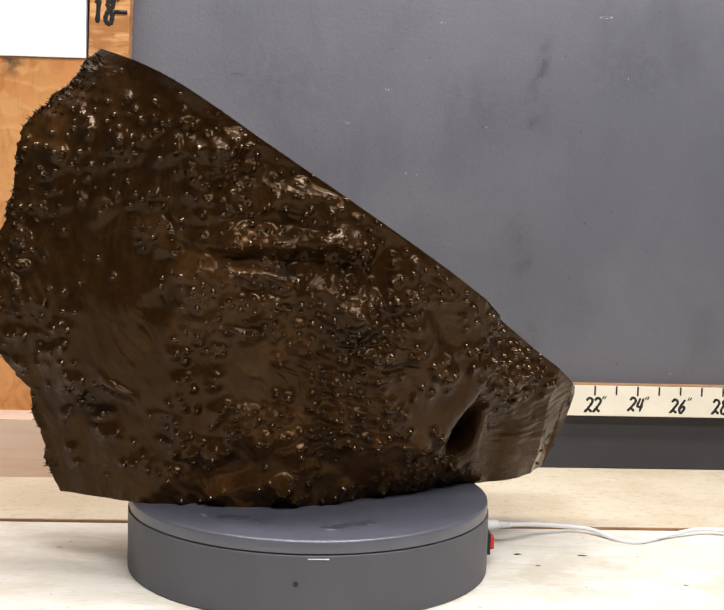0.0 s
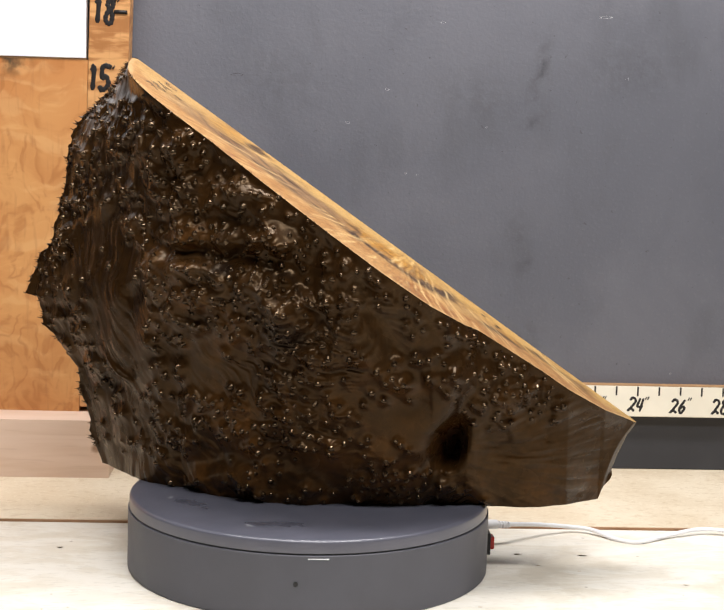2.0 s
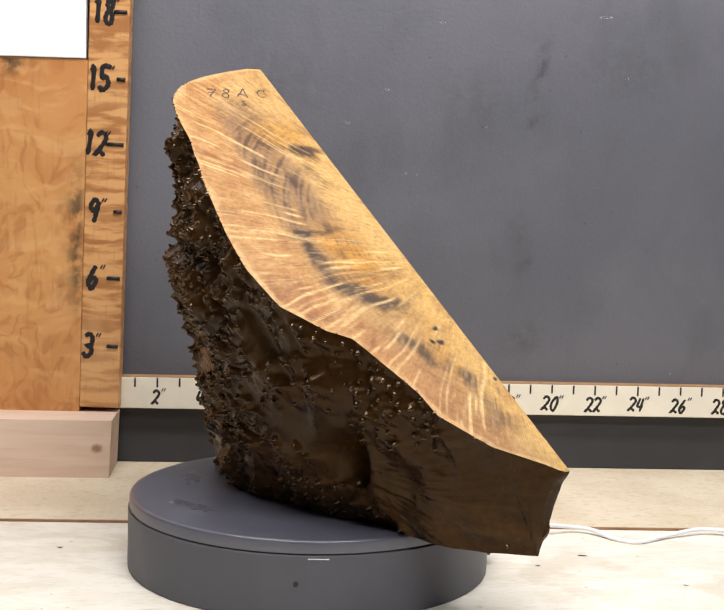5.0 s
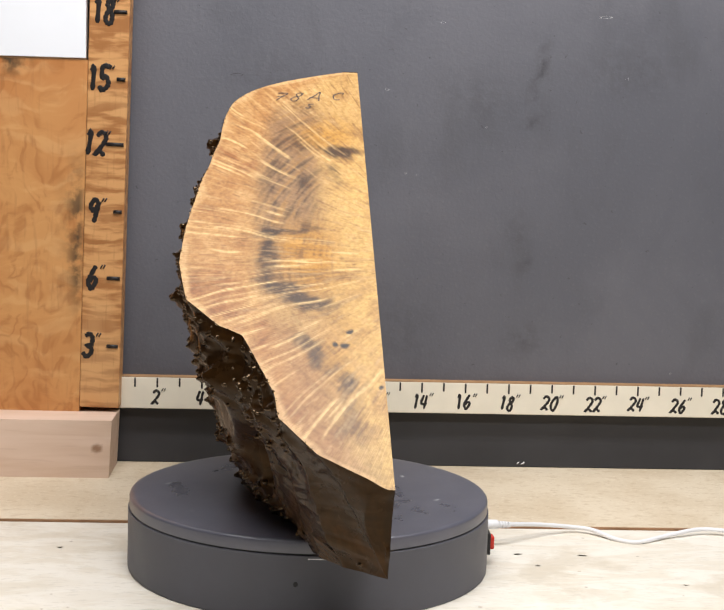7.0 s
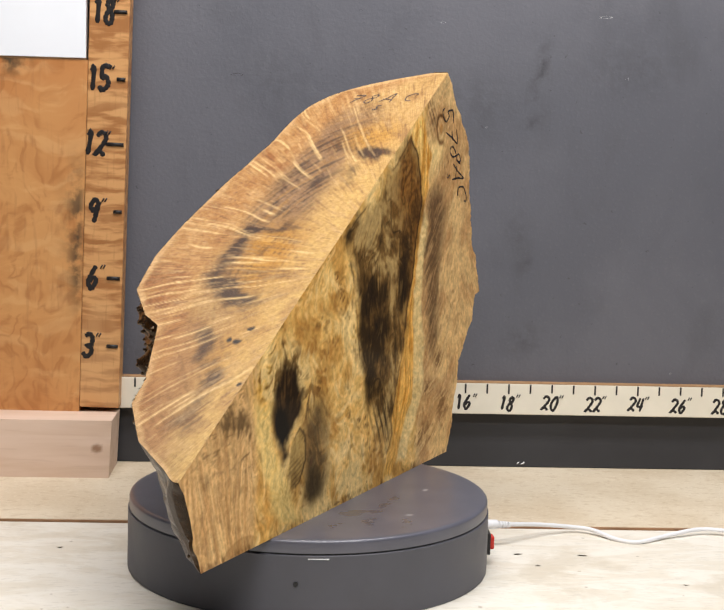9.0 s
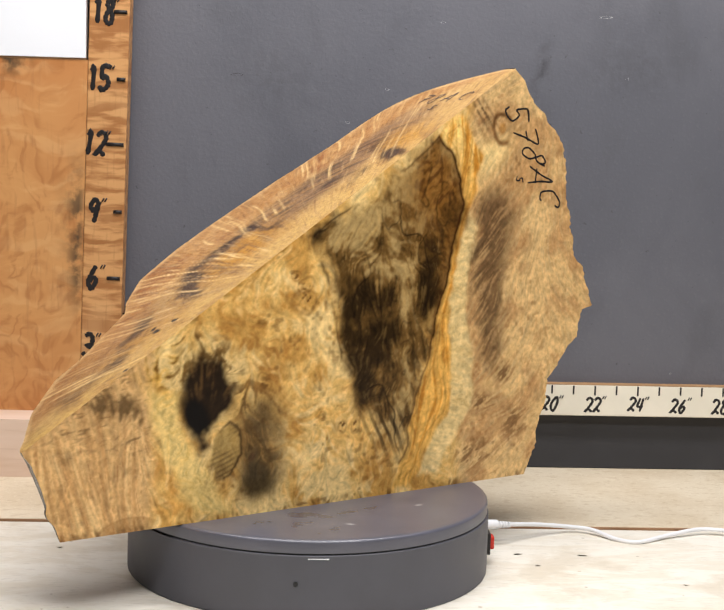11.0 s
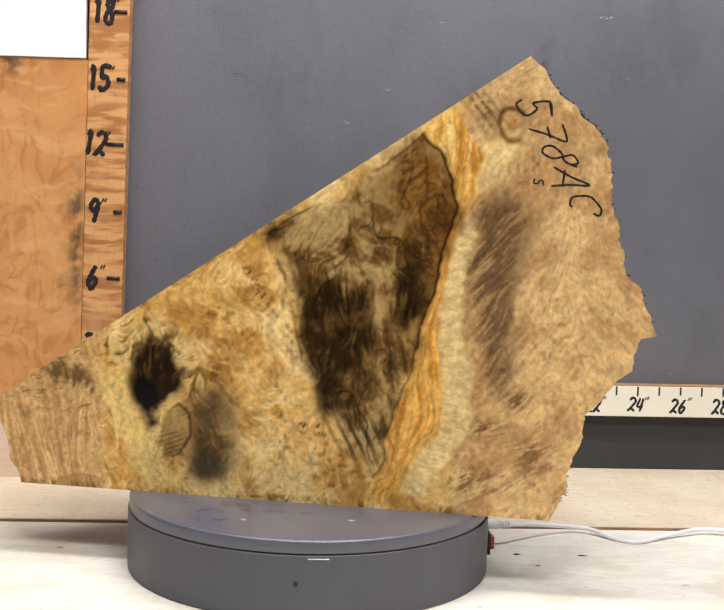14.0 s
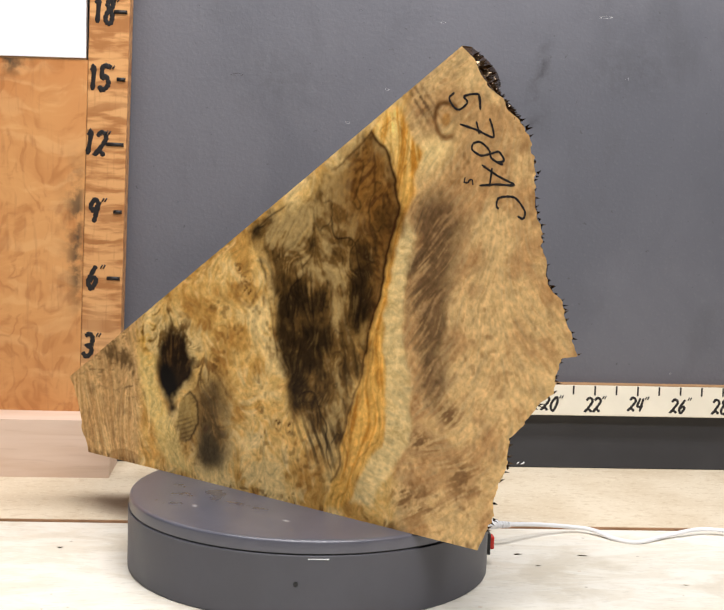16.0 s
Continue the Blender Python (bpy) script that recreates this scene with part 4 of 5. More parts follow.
    pale = soft(inside(PALE, wx, wz), -0.004, 0.006)
    c = mix3(c, (0.74, 0.595, 0.285), 0.85 * pale)
    c = mix3(c, (0.50, 0.355, 0.125), 0.5 * pale * soft(hair, 0.4, 1.8))
    gold = swell(X, Z, 0.165, 0.128, 0.022, 0.018, 35)
    c = mix3(c, (0.60, 0.375, 0.055), 0.85 * np.clip(gold, 0, 1) * soft(blot + 0.5 * curl, -0.6, 0.8))
    c = mix3(c, (0.16, 0.085, 0.022), 0.9 * soft(gold + swell(X, Z, 0.135, 0.142, 0.03, 0.010, 30), 0.2, 0.7) * soft(curl + 0.8 * blot, 0.5, 1.6))
    # amber strip
    a_ = mix3(np.broadcast_to((0.70, 0.455, 0.150), c.shape), (0.54, 0.285, 0.060), soft(long_ + 0.4 * blot, -0.3, 1.6))
    a_ = mix3(a_, (0.80, 0.600, 0.270), 0.85 * soft(Z, 0.262, 0.305) * soft(-long_, -0.8, 1.2))
    a_ = mix3(a_, (0.30, 0.140, 0.030), 0.4 * g.isolines(inside(AMBER, wx + 0.004 * n2, wz) - 0.007, 0.0007))
    c = c * (1 - amber[..., None]) + a_ * amber[..., None]
    # spalted stain: soft on one flank, sharp against the amber
    away = inside(STAIN, wx, wz)
    body = soft(away + 0.0015 * lock + 0.004 * blot, -0.010, 0.010)
    depth = 0.47 + 0.55 * swell(X, Z, -0.030, 0.120, 0.030, 0.055, 8) + 0.45 * swell(X, Z, -0.010, 0.170, 0.024, 0.05, -14) + 0.75 * swell(X, Z, -0.094, 0.185, 0.013, 0.045, 12) + 0.7 * swell(X, Z, -0.117, 0.250, 0.012, 0.016)
    depth = depth + 0.30 * swell(X, Z, 0.024, 0.222, 0.010, 0.020, -20) - 0.50 * swell(X, Z, -0.018, 0.242, 0.034, 0.022, -28) - 0.25 * swell(X, Z, -0.070, 0.285, 0.030, 0.022) - 0.40 * swell(X, Z, -0.070, 0.095, 0.016, 0.03, 12) - 0.35 * swell(X, Z, -0.066, 0.175, 0.012, 0.03)
    depth = depth - 0.35 * swell(X, Z, -0.045, 0.04, 0.03, 0.02)
    inky = np.clip(depth + 0.24 * blot + 0.05 * lock + 0.10 * curl + 0.20 * fractal(X * 80, Z * 80, 66, 3), 0, 1.2)
    d_ = mix3(np.broadcast_to((0.46, 0.345, 0.170), c.shape), (0.200, 0.125, 0.045), soft(inky, 0.15, 0.60))
    d_ = mix3(d_, (0.048, 0.029, 0.0105), 0.95 * soft(inky, 0.52, 1.15))
    d_ = mix3(d_, (0.40, 0.285, 0.125), 0.55 * soft(hair + 0.5 * curl, 0.9, 2.3) * (1 - 0.6 * soft(inky, 0.7, 1.1)))
    d_ = mix3(d_, (0.020, 0.012, 0.006), 0.60 * soft(-hair - 0.6 * curl, 0.8, 2.2) * soft(inky, 0.3, 0.7))
    rust = np.clip(1.3 * swell(X, Z, -0.100, 0.278, 0.036, 0.045) + 0.8 * swell(X, Z, -0.113, 0.215, 0.008, 0.035, 12), 0, 1)
    check = soft(0.45 * np.sin((X * 0.8 + Z * 0.6 + 0.005 * n1) * 2 * math.pi / 0.010) * np.sin((Z * 0.8 - X * 0.6 + 0.005 * n2) * 2 * math.pi / 0.0085) + 0.5 * hair + 0.7 * curl, -0.8, 1.5)
    d_ = mix3(d_, mix3(np.broadcast_to((0.33, 0.180, 0.050), c.shape), (0.090, 0.036, 0.010), 0.9 * check), 0.85 * rust * (1 - 0.4 * soft(inky, 0.85, 1.15)))
    bars = soft(np.sin((X - 0.42 * Z + 0.002 * n1) * 2 * math.pi / 0.0095), -0.1, 0.7) * swell(X, Z, -0.050, 0.060, 0.030, 0.022)
    cracks = g.isolines(fractal(wx * 26, wz * 20, 48, 2), 0.0008, 0.12) * soft(vnoise(X * 22, Z * 22, 49), -0.15, 0.25)
    wriggle = g.isolines(fractal(wx * 75, wz * 55, 67, 2), 0.0009) * soft(blot + 0.5 * vnoise(X * 30, Z * 30, 68), -0.3, 0.4)
    d_ = mix3(d_, (0.045, 0.026, 0.009), 0.55 * wriggle)
    d_ = mix3(d_, (0.030, 0.017, 0.007), 0.85 * cracks)
    c = c * (1 - body[..., None]) + d_ * body[..., None]
    c = mix3(c, (0.050, 0.028, 0.010), 0.80 * np.clip(bars, 0, 1) * soft(away, -0.024, 0.0))
    rim = np.exp(-(away / 0.0012) ** 2) * soft(-wx, 0.056, 0.064)
    c = mix3(c, (0.070, 0.030, 0.008), np.clip(0.60 * rim + 0.55 * soft(away, -0.003, 0.001) * soft(-away, -0.012, 0.002) * soft(-wx, 0.09, 0.10), 0, 1))
    left_line = np.exp(-((away + 0.001) / 0.0010) ** 2) * soft(wx, -0.012, 0.0) * soft(vnoise(X * 60, Z * 60, 50), -0.4, 0.3)
    c = mix3(c, (0.070, 0.040, 0.015), 0.7 * left_line)
    # the hollow, the shell and the tongue below it
    halo = soft(inside(HOLLOW, wx, wz) + 0.005 * lock, -0.028, -0.002) * soft(Z, 0.085, 0.12)
    c = mix3(c, (0.20, 0.130, 0.050), 0.9 * halo * soft(hair + curl, -1.2, 1.0))
    t_ = mix3(np.broadcast_to((0.130, 0.084, 0.036), c.shape), (0.34, 0.230, 0.095), 0.7 * soft(long_ + 0.4 * curl, -0.2, 1.8))
    t_ = mix3(t_, (0.026, 0.016, 0.008), 0.95 * soft(swell(X, Z, 0.082, 0.026, 0.018, 0.022) + 0.10 * lock, 0.15, 0.80))
    t_ = mix3(t_, (0.070, 0.030, 0.014), 0.95 * soft(-np.hypot(wx - 0.0836, (wz - 0.0528) * 0.8), -0.0050, -0.0020))
    c = c * (1 - 0.9 * tongue[..., None]) + t_ * 0.9 * tongue[..., None]
    ribs = soft(np.sin((Z + 0.35 * (X - 0.11) + 0.0012 * n1) * 2 * math.pi / 0.0042), -0.2, 0.8)
    h_ = mix3(np.broadcast_to((0.40, 0.295, 0.125), c.shape), (0.17, 0.110, 0.045), 0.75 * ribs * soft(vnoise(X * 80, Z * 80, 53), -0.5, 0.3))
    c = c * (1 - 0.9 * shell[..., None]) + h_ * 0.9 * shell[..., None]
    edge = inside(SHELL, X + 0.002 * n3, Z)
    c = mix3(c, (0.050, 0.028, 0.011), 0.8 * np.exp(-(edge / 0.0014) ** 2) * soft(0.116 - X, -0.01, 0.01))
    k_ = mix3(np.broadcast_to((0.040, 0.024, 0.011), c.shape), (0.160, 0.098, 0.040), 0.8 * soft(hair + 0.7 * long_, 0.0, 2.0) * soft(Z, 0.085, 0.115))
    k_ = mix3(k_, (0.011, 0.008, 0.006), soft(swell(X, Z, 0.139, 0.085, 0.013, 0.020, -18), 0.25, 0.7))
    c = c * (1 - hollow[..., None]) + k_ * hollow[..., None]
    ash = swell(X, Z, 0.098, 0.098, 0.016, 0.014) + 0.8 * swell(X, Z, 0.075, 0.085, 0.02, 0.016) + 0.6 * swell(X, Z, 0.120, 0.040, 0.02, 0.02)
    c = mix3(c, (0.085, 0.052, 0.022), np.clip(ash, 0, 1) * (1 - hollow) * 0.75 * soft(hair + curl + blot, -0.5, 1.5))
    # darker in patches along the foot
    c = mix3(c, (0.17, 0.098, 0.040), 0.7 * soft(0.008 - Z, 0, 0.006) * soft(vnoise(X * 25, 0.3, 5) + 0.3 * curl, -0.3, 0.5))
    c = c * (np.clip(c, 0.01, 1) / 0.50) ** 0.32 * (0.985, 0.970, 0.965)
    c = c * (1.0 + np.clip(0.10 * hair + 0.11 * fractal(X * 250, Z * 250, 70, 2) + 0.07 * curl, -0.45, 0.35))[..., None]
    return g, c


def broad_face(block, z):
    nc = 700
    a = np.linspace(0, 1, nc)
    x0, x1 = edge_x(z), end_x(z)
    X = x0[:, None] * (1 - a) + x1[:, None] * a
    Z = np.repeat(z[:, None], nc, 1)
    me = mesh_of("sawn_face", np.stack([X, np.full_like(X, FACE_Y), Z], -1).reshape(-1, 3).tolist(), sheet_faces(len(z), nc, True))
    g, c = face_chart()
    give_tint(me, g.at(c, X, Z))
    return part("sawn_face", me, FACE, block, "broad sawn face of cream burl with dark spalting")


SKIN = 0.0028                          # how far the skin between the pimples lies under the bulk of the bark
HEART_X, HEART_D = 0.068, -0.075       # where the rays of the sloped face spring from


def slope_chart():
    """Colours of the sloped sawn face over (x, depth)."""
    g = Chart(-0.186, 0.292, -0.004, 0.172, 0.0006)
    X, D = g.U, g.V
    L = (X - HEART_X) / 0.8331
    angle = np.arctan2(D - HEART_D, L * 0.8331)
    n1, n2 = fractal(X * 40, D * 40, 41, 3), fractal(X * 40, D * 50, 42, 3)
    wx, wd = X + 0.0045 * n1, D + 0.0040 * n2
    rough = angle + 0.18 * vnoise(X * 60, D * 60, 43)
    ray_, fine = g.grainy(0.0022, 54, rough, 0.014), g.grainy(0.0012, 55, rough, 0.007)
    across = g.grainy(0.0022, 56, angle + radians(90) + 0.15 * n1, 0.022)
    blot, wide = fractal(X * 55, D * 55, 57, 4), fractal(X * 18, D * 18, 58, 3)
    rim = np.interp(X, *zip(*SLOPE_DEPTH))
    bark_side = soft(wd / np.maximum(rim, 0.02), 0.45, 0.75)
    c = np.empty(X.shape + (3,))
    c[:] = (0.60, 0.430, 0.200)
    c = mix3(c, (0.50, 0.300, 0.125), 0.9 * bark_side)
    c = mix3(c, (0.70, 0.520, 0.215), 0.6 * soft(0.030 - wd, -0.02, 0.02) * soft(X, -0.12, 0.0))
    c = mix3(c, (0.37, 0.170, 0.055), 0.75 * soft(blot + 0.4 * wide + 0.2 * ray_, 0.05, 1.1) * (0.35 + 0.65 * bark_side))
    c = mix3(c, (0.66, 0.480, 0.260), 0.5 * soft(-blot - 0.4 * ray_, 0.2, 1.2))
    low = soft(X, 0.13, 0.18)
    c = mix3(c, (0.46, 0.255, 0.095), 0.55 * low * soft(wd, 0.02, 0.05))
    # smoky growth rings in the middle
    mid = 0.070 - 0.22 * np.maximum(X - 0.09, 0) - 0.10 * np.maximum(-0.03 - X, 0)
    band = soft(-np.abs(wd - mid), -0.036, -0.012) * soft(X, -0.15, -0.10) * (1 - 0.7 * soft(X, 0.09, 0.13))
    c = mix3(c, mix3(np.broadcast_to((0.33, 0.220, 0.135), c.shape), (0.120, 0.076, 0.050), soft(0.7 * across + 0.8 * blot, -0.4, 1.6)), 0.85 * band)
    c = mix3(c, (0.46, 0.290, 0.100), 0.5 * band * soft(-across, 0.5, 1.7))
    # golden heart of the fan
    gold = 1.3 * swell(wx, wd, 0.070, 0.056, 0.034, 0.026) + 0.8 * swell(wx, wd, -0.082, 0.035, 0.020, 0.024) + 0.45 * swell(wx, wd, 0.165, 0.030, 0.04, 0.02)
    c = mix3(c, mix3(np.broadcast_to((0.56, 0.330, 0.060), c.shape), (0.25, 0.125, 0.020), 0.75 * soft(ray_ + 0.5 * across, -0.3, 1.6)), np.clip(gold, 0, 1) * 0.9)
    # ink-dark stain round it
    st = 1.0 * swell(wx, wd, 0.066, 0.088, 0.030, 0.0075) + 1.05 * swell(wx, wd, 0.103, 0.074, 0.011, 0.013, 10) + 1.1 * swell(wx, wd, 0.117, 0.053, 0.008, 0.018, 8) + 0.85 * swell(wx, wd, 0.041, 0.074, 0.005, 0.026)
    st = st + 1.1 * swell(wx, wd, -0.062, 0.024, 0.008, 0.022, 6) + 0.55 * swell(wx, wd, -0.035, 0.030, 0.020, 0.010) + 0.75 * swell(wx, wd, 0.158, 0.060, 0.008, 0.014, 20) + 0.7 * swell(wx, wd, 0.175, 0.047, 0.012, 0.010) + 0.7 * swell(wx, wd, 0.196, 0.026, 0.012, 0.012)
    st = st + 0.5 * swell(wx, wd, -0.02, 0.082, 0.045, 0.005) + 0.45 * swell(wx, wd, -0.03, 0.060, 0.04, 0.004) + 0.35 * swell(wx, wd, 0.215, 0.03, 0.02, 0.01)
    c = mix3(c, (0.070, 0.034, 0.016), 0.92 * soft(st + 0.12 * ray_ + 0.20 * blot, 0.10, 0.9))
    # rough saw marks and hairs
    c = mix3(c, (0.72, 0.540, 0.300), 0.45 * soft(ray_, 0.7, 2.1))
    c = mix3(c, (0.24, 0.120, 0.042), 0.50 * soft(fine + 0.4 * blot, 0.9, 2.3))
    # single pale rays
    rng = np.random.default_rng(12)
    ang, rad = np.arctan2(L, D - HEART_D), np.hypot(L, D - HEART_D)
    ang = ang + 0.022 * vnoise(X * 26, D * 26, 59)
    pale = np.zeros_like(X)
    spans = [(-0.18, 0.50, 0.09, 0.235, 62), (-1.15, -0.55, 0.17, 0.30, 30), (0.50, 1.05, 0.13, 0.27, 34), (-0.55, -0.18, 0.15, 0.24, 10)]
    for lo, hi, r0, r1, count in spans:
        for _ in range(count):
            t, a, length = rng.uniform(lo, hi), rng.uniform(r0, r1), rng.uniform(0.012, 0.075)
            w = rng.uniform(0.0006, 0.0012)
            pale = np.maximum(pale, rng.uniform(0.15, 1.0) * np.exp(-((ang - t) * rad / w) ** 2) * soft(rad, a - 0.006, a + 0.004) * soft(a + length - rad, -0.01, 0.006))
    c = mix3(c, (0.86, 0.690, 0.400), 0.95 * pale)
    for px, pd, r in [(0.1432, 0.0280, 0.0022), (0.1567, 0.0274, 0.0034), (0.158, 0.034, 0.0018), (0.196, 0.006, 0.002)]:
        c = mix3(c, (0.045, 0.022, 0.010), soft(-np.hypot((wx - px) / 0.83, wd - pd), -r * 1.3, -r * 0.6))
    # bright torn fibre next to the bark
    c = mix3(c, (0.72, 0.545, 0.320), 0.6 * soft(wd - rim, -0.007, -0.001))
    c = c * (np.clip(c, 0.01, 1) / 0.55) ** 0.34 * (0.80, 0.785, 0.79)
    return g, c


def slope_face(block, z):
    zr = z[z >= STEP_Z - 1e-9]
    nc = 240
    x = slope_x(zr)
    d1 = bark_depth(x, zr)
    a = np.linspace(0, 1, nc)
    D = d1[:, None] * a
    X, Z = np.repeat(x[:, None], nc, 1), np.repeat(zr[:, None], nc, 1)
    me = mesh_of("sloped_sawn_face", np.stack([X, FACE_Y - D, Z], -1).reshape(-1, 3).tolist(), sheet_faces(len(zr), nc, False))
    L = (X - HEART_X) / 0.8331
    fan = np.stack([np.arctan2(L, D - HEART_D), np.hypot(L, D - HEART_D), np.zeros_like(L)], -1).reshape(-1, 3)
    at = me.attributes.new("fan", "FLOAT_VECTOR", "POINT")
    at.data.foreach_set("vector", fan.astype(np.float32).ravel())
    g, c = slope_chart()
    give_tint(me, g.at(c, X, D))
    return part("sloped_sawn_face", me, SLOPE, block, "sloped sawn face of golden sapwood with fine rays")


def pimples():
    """Where the bark carries pimples: place and size, in clumps."""
    rng = np.random.default_rng(5)
    n = 5200
    x, z, luck = rng.uniform(-0.28, 0.28, n), rng.uniform(0.003, 0.375, n), rng.random(n)
    dense = 0.5 * vnoise(x * 26, z * 26, 51) + 0.5 * vnoise(x * 11, z * 11, 52)
    dense = dense + 0.55 * swell(x, z, 0.005, 0.155, 0.040, 0.018) + 0.45 * swell(x, z, -0.075, 0.175, 0.075, 0.030) + 0.45 * swell(x, z, 0.16, 0.120, 0.07, 0.025, -33) + 0.4 * swell(x, z, -0.045, 0.260, 0.03, 0.014) + 0.5 * swell(x, z, -0.117, 0.302, 0.016, 0.012)
    dense = dense - 1.1 * swell(x, z, 0.195, 0.040, 0.055, 0.035) - 0.8 * swell(x, z, -0.165, 0.15, 0.030, 0.07) - 0.8 * swell(x, z, -0.10, 0.115, 0.05, 0.02) - 0.6 * swell(x, z, -0.19, 0.05, 0.05, 0.04) - 1.5 * swell(x, z, 0.122, 0.060, 0.018, 0.026)
    ok = (x > edge_x(z) + 0.004) & (x < end_x(z) - 0.004) & (dense > -0.35 + 0.95 * luck)
    x, z = x[ok], z[ok]
    keep = []
    for k in range(len(x)):
        if all((x[k] - x[q]) ** 2 + (z[k] - z[q]) ** 2 > 0.0048 ** 2 for q in keep):
            keep.append(k)
        if len(keep) >= 900:
            break
    x, z = x[keep], z[keep]
    return x, z, rng.uniform(0.0028, 0.0046, len(x)), rng.uniform(0.0018, 0.0042, len(x))


def bark_chart():
    """Relief and colours of the bark over (x, z)."""
    g = Chart(-0.302, 0.292, -0.002, 0.386, 0.0008)
    X, Z = g.U, g.V
    # folds sweep round the lumps, along the lines of equal height
    d = bark_depth(X, Z)
    sm = vnoise(X * 14, Z * 14, 60)
    gz, gx = np.gradient(d, g.step)
    angle = np.arctan2(gx, -gz) % math.pi
    side = soft(-X, 0.19, 0.235)
    angle = angle * (1 - side) + radians(112) * side
    end = soft(X, 0.13, 0.16) * soft(0.11 - Z, -0.01, 0.02)
    angle = np.where(end > 0.5, np.arctan2(Z - 0.060, X - 0.105), angle) + 0.3 * sm
    fold, hair = g.grainy(0.0045, 61, angle, 0.022), g.grainy(0.0016, 62, angle, 0.014)
    x, z, r, h = pimples()
    dots = g.bumps(x, z, r, h)
    rng = np.random.default_rng(8)
    pick = rng.random(len(x)) < 0.30
    knobs = g.bumps(x[pick] + 0.002, z[pick], rng.uniform(0.0055, 0.0095, pick.sum()), rng.uniform(0.0020, 0.0048, pick.sum()))
    calm = soft(vnoise(X * 9, Z * 9, 12), -0.5, 0.4)
    relief = dots + knobs + (0.00050 * fold + 0.00012 * hair) * (0.15 + 0.85 * np.maximum(calm, np.maximum(side, end)))
    blot, wide = fractal(X * 45, Z * 45, 63, 4), fractal(X * 13, Z * 13, 64, 3)
    c = np.empty(X.shape + (3,))
    c[:] = (0.0265, 0.0118, 0.0034)
    c = mix3(c, (0.0520, 0.0225, 0.0062), 0.85 * soft(wide + 0.3 * blot, -0.1, 0.8))
    c = mix3(c, (0.0700, 0.0290, 0.0075), 0.45 * soft(0.6 * blot + 0.6 * wide, 0.3, 1.1))
    tan = np.clip(soft(vnoise(X * 12, Z * 12, 65), 0.05, 0.6) + 0.7 * end + 0.5 * side + 0.6 * swell(X, Z, -0.19, 0.03, 0.05, 0.03), 0, 1)
    c = mix3(c, (0.0520, 0.0330, 0.0170), 0.6 * tan * soft(0.6 * fold + 0.6 * hair, -0.4, 2.2))
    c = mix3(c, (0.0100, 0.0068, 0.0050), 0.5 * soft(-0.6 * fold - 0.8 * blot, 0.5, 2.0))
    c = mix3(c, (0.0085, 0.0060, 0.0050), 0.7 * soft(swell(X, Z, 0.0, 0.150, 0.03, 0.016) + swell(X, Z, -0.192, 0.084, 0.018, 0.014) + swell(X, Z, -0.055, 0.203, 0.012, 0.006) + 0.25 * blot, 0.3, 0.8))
    return g, relief, c, (x, z)


def bark_mesh(block, z, chart):
    g, relief, c, _ = chart
    nc = 620
    a = np.linspace(0, 1, nc)
    a = 0.78 * a + 0.22 * a * a * (3 - 2 * a)
    x0, x1 = edge_x(z), end_x(z)
    X = x0[:, None] * (1 - a) + x1[:, None] * a
    Z = np.repeat(z[:, None], nc, 1)
    calm = soft(X - x0[:, None], 0.0, 0.010) * soft(x1[:, None] - X, 0.0, 0.020)
    D = np.maximum(bark_depth(X, Z) + (g.at(relief, X, Z) - SKIN) * calm, 0.0005)
    D[:, 0] = 0
    vs = np.stack([X, FACE_Y - D, Z], -1).reshape(-1, 3).tolist()
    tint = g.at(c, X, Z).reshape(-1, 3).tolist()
    fs = sheet_faces(len(z), nc)
    # the narrow end below the slope
    k0, n = len(vs), int(np.sum(z <= STEP_Z + 1e-9))
    vs += [(x1[j], FACE_Y, z[j]) for j in range(n)]
    tint += [(0.016, 0.009, 0.005)] * n
    fs += [(j * nc + nc - 1, k0 + j, k0 + j + 1, (j + 1) * nc + nc - 1) for j in range(n - 1)]
    # the flat foot
    k1 = len(vs)
    vs += [(X[0, i], FACE_Y, 0.0) for i in range(nc)]
    tint += [(0.030, 0.017, 0.008)] * nc
    fs += [(i, k1 + i, k1 + i + 1, i + 1) for i in range(nc - 1)]
    me = mesh_of("bark", vs, fs, True)
    me.set_sharp_from_angle(angle=radians(60))
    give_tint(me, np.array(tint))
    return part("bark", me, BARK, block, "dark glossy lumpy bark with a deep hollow")


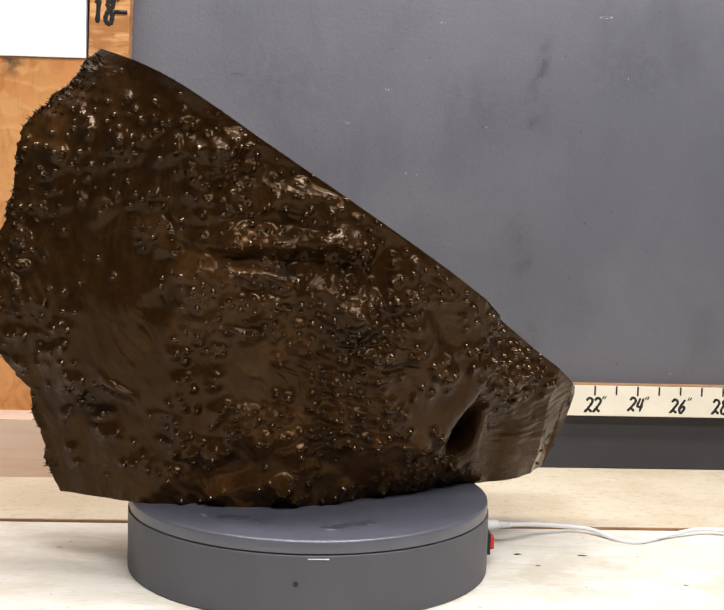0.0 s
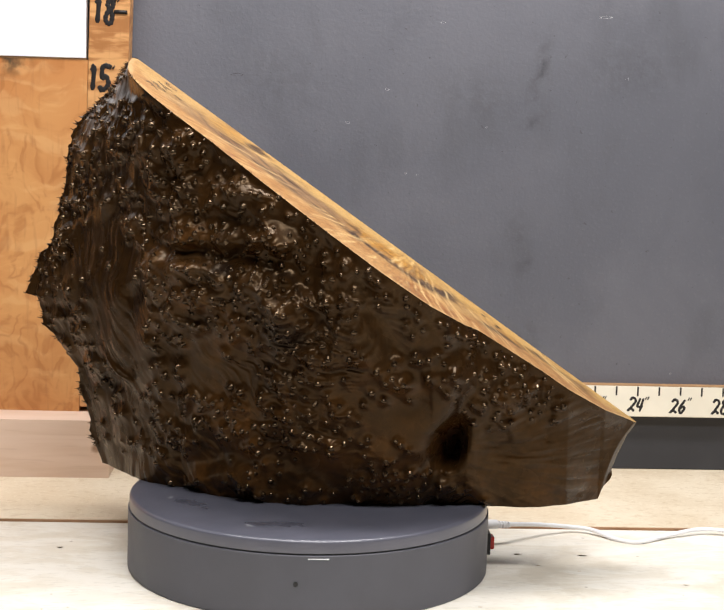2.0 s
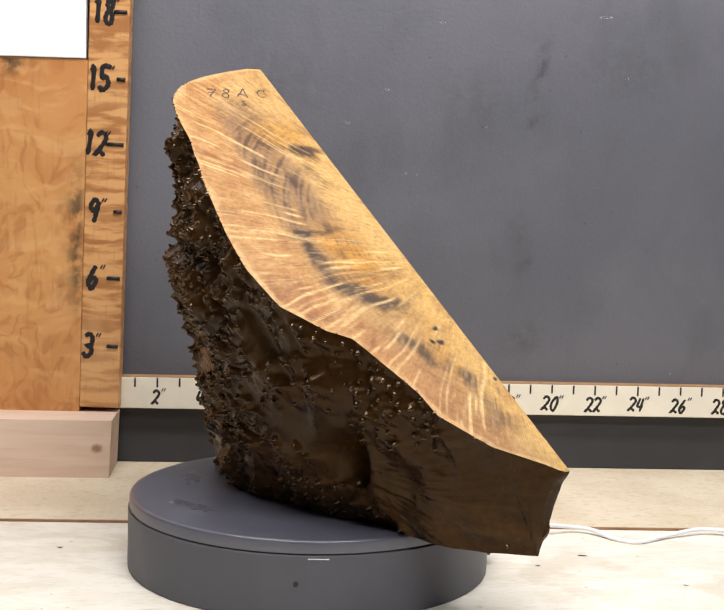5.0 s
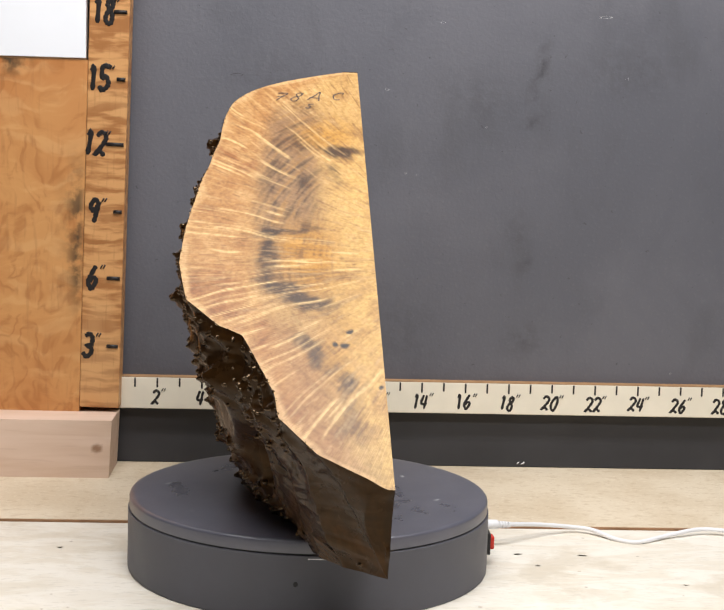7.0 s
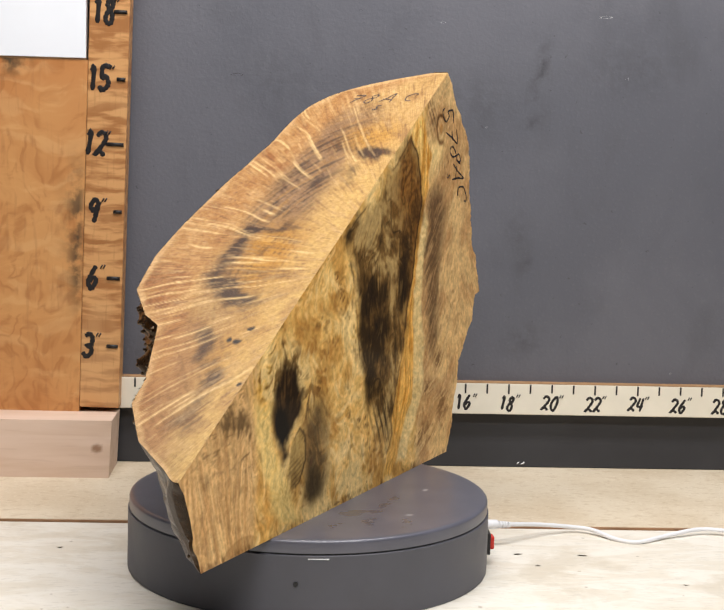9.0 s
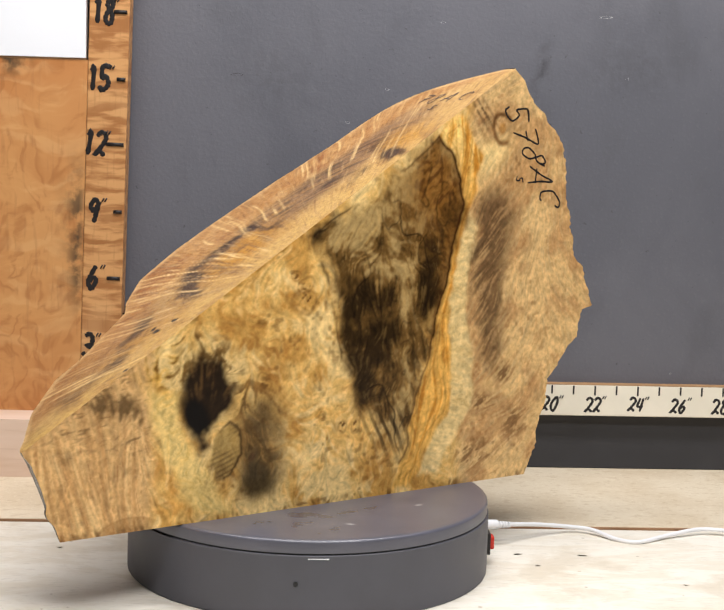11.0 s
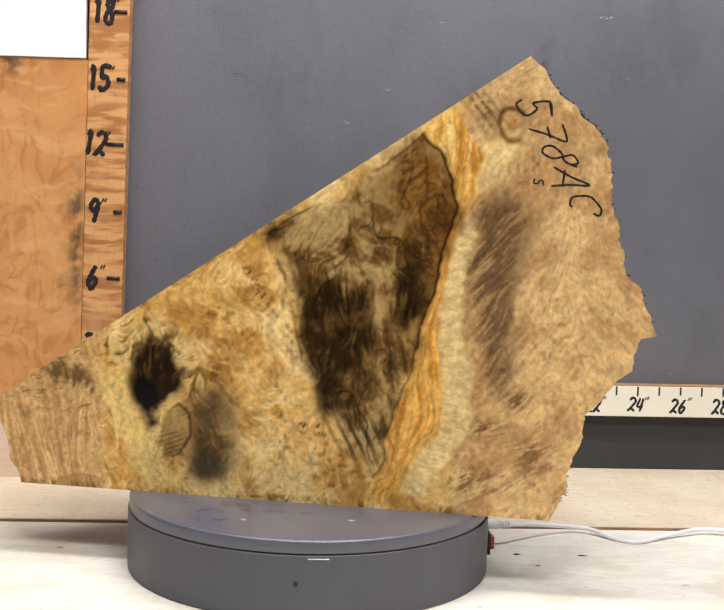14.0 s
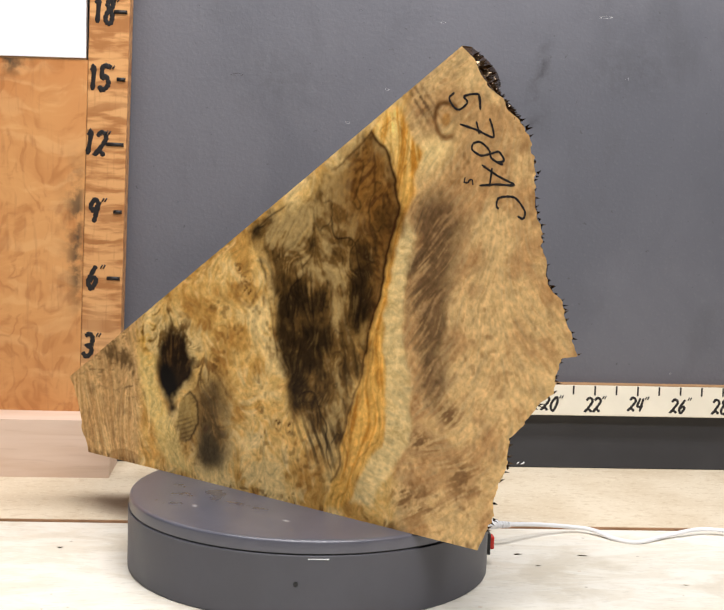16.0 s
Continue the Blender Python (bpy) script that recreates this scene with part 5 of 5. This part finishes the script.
def bark_stubble(block, chart):
    """A small glossy pin on each pimple, and the fringe along the rims."""
    g, relief, _, (x, z) = chart
    rng = np.random.default_rng(6)
    e = 0.0024

    def surface(x, z):
        return np.maximum(bark_depth(x, z) + (g.at(relief, x, z) - SKIN) * soft(x - edge_x(z), 0.0, 0.010) * soft(end_x(z) - x, 0.0, 0.020), 0.0005)
    d = surface(x, z)
    gx, gz = (bark_depth(x + e, z) - bark_depth(x - e, z)) / (2 * e), (bark_depth(x, z + e) - bark_depth(x, z - e)) / (2 * e)
    vs, fs = [], []
    for q in range(len(x)):
        nrm = Vector((-float(np.clip(gx[q], -2.5, 2.5)), -1.0, -float(np.clip(gz[q], -2.5, 2.5)))).normalized()
        p = Vector((x[q], FACE_Y - d[q], z[q]))
        s = nrm.cross(Vector((0.1, 0.2, 1))).normalized()
        u = s.cross(nrm)
        r = rng.uniform(0.0011, 0.0021)
        h = r * rng.uniform(0.7, 1.5)
        lean = s * rng.uniform(-0.4, 0.4) + Vector((0, 0, 1)) * rng.uniform(-0.2, 0.5)
        b = len(vs)
        for rr, hh in ((1.5, -0.0012), (0.95, 0.35 * h), (0.55, 0.85 * h)):
            for k in range(7):
                w = 2 * math.pi * k / 7
                vs.append(p + nrm * hh + lean * max(hh, 0) + r * rr * (math.cos(w) * s + math.sin(w) * u))
        vs.append(p + (nrm + lean) * h)
        for j in (0, 1):
            fs += [(b + 7 * j + k, b + 7 * j + (k + 1) % 7, b + 7 * j + 7 + (k + 1) % 7, b + 7 * j + 7 + k) for k in range(7)]
        fs += [(b + 14 + k, b + 14 + (k + 1) % 7, b + 21) for k in range(7)]
    ob = part("bark_stubble", mesh_of("bark_stubble", vs, fs, True), PINS, block, "small glossy pimples and pins in the bark")
    tagged(ob, kind="stuff")
    # splintery fringe along the broken rim and the slope's bark edge
    vs, fs = [], []

    def spike(p, way, length, r):
        way = way.normalized()
        s = way.cross(Vector((0.3, 1, 0.2))).normalized()
        u = s.cross(way)
        b = len(vs)
        vs.extend([p + r * (math.cos(w) * s + math.sin(w) * u) - way * 0.001 for w in (0, 2.1, 4.2)])
        vs.append(p + way * length)
        fs.extend([(b, b + 1, b + 3), (b + 1, b + 2, b + 3), (b + 2, b, b + 3)])
    for _ in range(90):
        zz = rng.uniform(0.01, 0.37)
        if vnoise(zz * 30, 0.5, 61) < -0.15:
            continue
        p = Vector((float(edge_x(np.array(zz))) + 0.0012, FACE_Y - rng.uniform(0.001, 0.006), zz))
        spike(p, Vector((-1, rng.uniform(-0.3, 0.3), rng.uniform(-0.5, 0.7))), rng.uniform(0.0012, 0.0050), rng.uniform(0.0008, 0.0016))
    for _ in range(170):
        zz = rng.uniform(0.09, 0.372)
        xx = slope_x(zz) - 0.001
        dd = float(bark_depth(np.array(xx), np.array(zz)))
        spike(Vector((xx, FACE_Y - dd, zz)), Vector((rng.uniform(-0.4, 0.3), -1, rng.uniform(-0.4, 0.3))), rng.uniform(0.0008, 0.0026), rng.uniform(0.0006, 0.0012))
    for _ in range(120):
        zz = rng.uniform(0.325, 0.379)
        xx = float(edge_x(np.array(zz))) + rng.uniform(0.0, 1.0) ** 2 * 0.020 + 0.002
        if xx < slope_x(zz) - 0.001:
            dd = float(bark_depth(np.array(xx), np.array(zz)))
            spike(Vector((xx, FACE_Y - dd, zz)), Vector((-1, rng.uniform(-0.9, 0.2), rng.uniform(-0.1, 0.9))), rng.uniform(0.002, 0.006), rng.uniform(0.0010, 0.0020))
    ob = part("splinter_fringe", mesh_of("splinter_fringe", vs, fs), PINS, block, "splintery bark fringe along the rim")
    tagged(ob, kind="stuff")


def ink_on_block(face, slope):
    down_right = Matrix(((0, -1, 0, 0), (0, 0, 1, 0), (-1, 0, 0, 0), (0, 0, 0, 1)))
    for ch, x, z, high, wide, turn in [("5", -0.1870, 0.3400, 0.027, 0.85, 10), ("7", -0.1985, 0.3215, 0.030, 0.72, 2), ("8", -0.2105, 0.3020, 0.030, 0.72, -12), ("A", -0.2195, 0.2830, 0.031, 0.70, -6), ("C", -0.2325, 0.2640, 0.025, 0.80, -14), ("s", -0.1930, 0.2805, 0.009, 1.0, 0)]:
        m = Matrix.Translation((x, FACE_Y + 0.0002, z)) @ down_right @ Matrix.Rotation(radians(turn), 4, "Z")
        part("ink_mark", written(ch, high, 0.00085 if ch != "s" else 0.0006, wide, 0.1, m), INK, face, "handwritten black marker character")
    up_slope = Matrix(((0, -0.8331, 0.5531, 0), (1, 0, 0, 0), (0, 0.5531, 0.8331, 0), (0, 0, 0, 1)))
    for ch, x, d, high in [("7", -0.1400, 0.0775, 0.015), ("8", -0.1405, 0.0610, 0.016), ("A", -0.1425, 0.0425, 0.017), ("C", -0.1435, 0.0215, 0.013), ("s", -0.1266, 0.0494, 0.009)]:
        z = (0.2165 - 0.5531 * x) / 0.8331
        m = Matrix.Translation((x + 0.0002, FACE_Y - d, z + 0.0003)) @ up_slope @ Matrix.Rotation(radians(-8), 4, "Z")
        part("ink_mark", written(ch, high, 0.0006, 0.95, 0.3, m), FADED, slope, "handwritten faded marker character")


def burl_block():
    block = thing("burl_block", pose(0, 0, LID_Z), "large burl wood block with dark bark and sawn spalted faces", "wood block")
    z = rows_z()
    chart = bark_chart()
    bark_mesh(block, z, chart)
    face = broad_face(block, z)
    slope = slope_face(block, z)
    bark_stubble(block, chart)
    ink_on_block(face, slope)
    return block


room()
back_panel()
workbench()
long_rule()
left_boards()
LID_OB = turntable()
power_cable()
BLOCK = burl_block()


# ---------------------------------------------------------------- what moves
SPIN = 14.9192                      # degrees a second, clockwise from above
START = 16.954


def motions():
    times = [0.5 * k for k in range(33)]
    walk(BLOCK, [(t, pose(0, 0, LID_Z, 0, 0, START - SPIN * t)) for t in times])
    walk(LID_OB, [(t, pose(0, 0, LID_Z + 0.0035, 0, 0, START - SPIN * t)) for t in times])


motions()
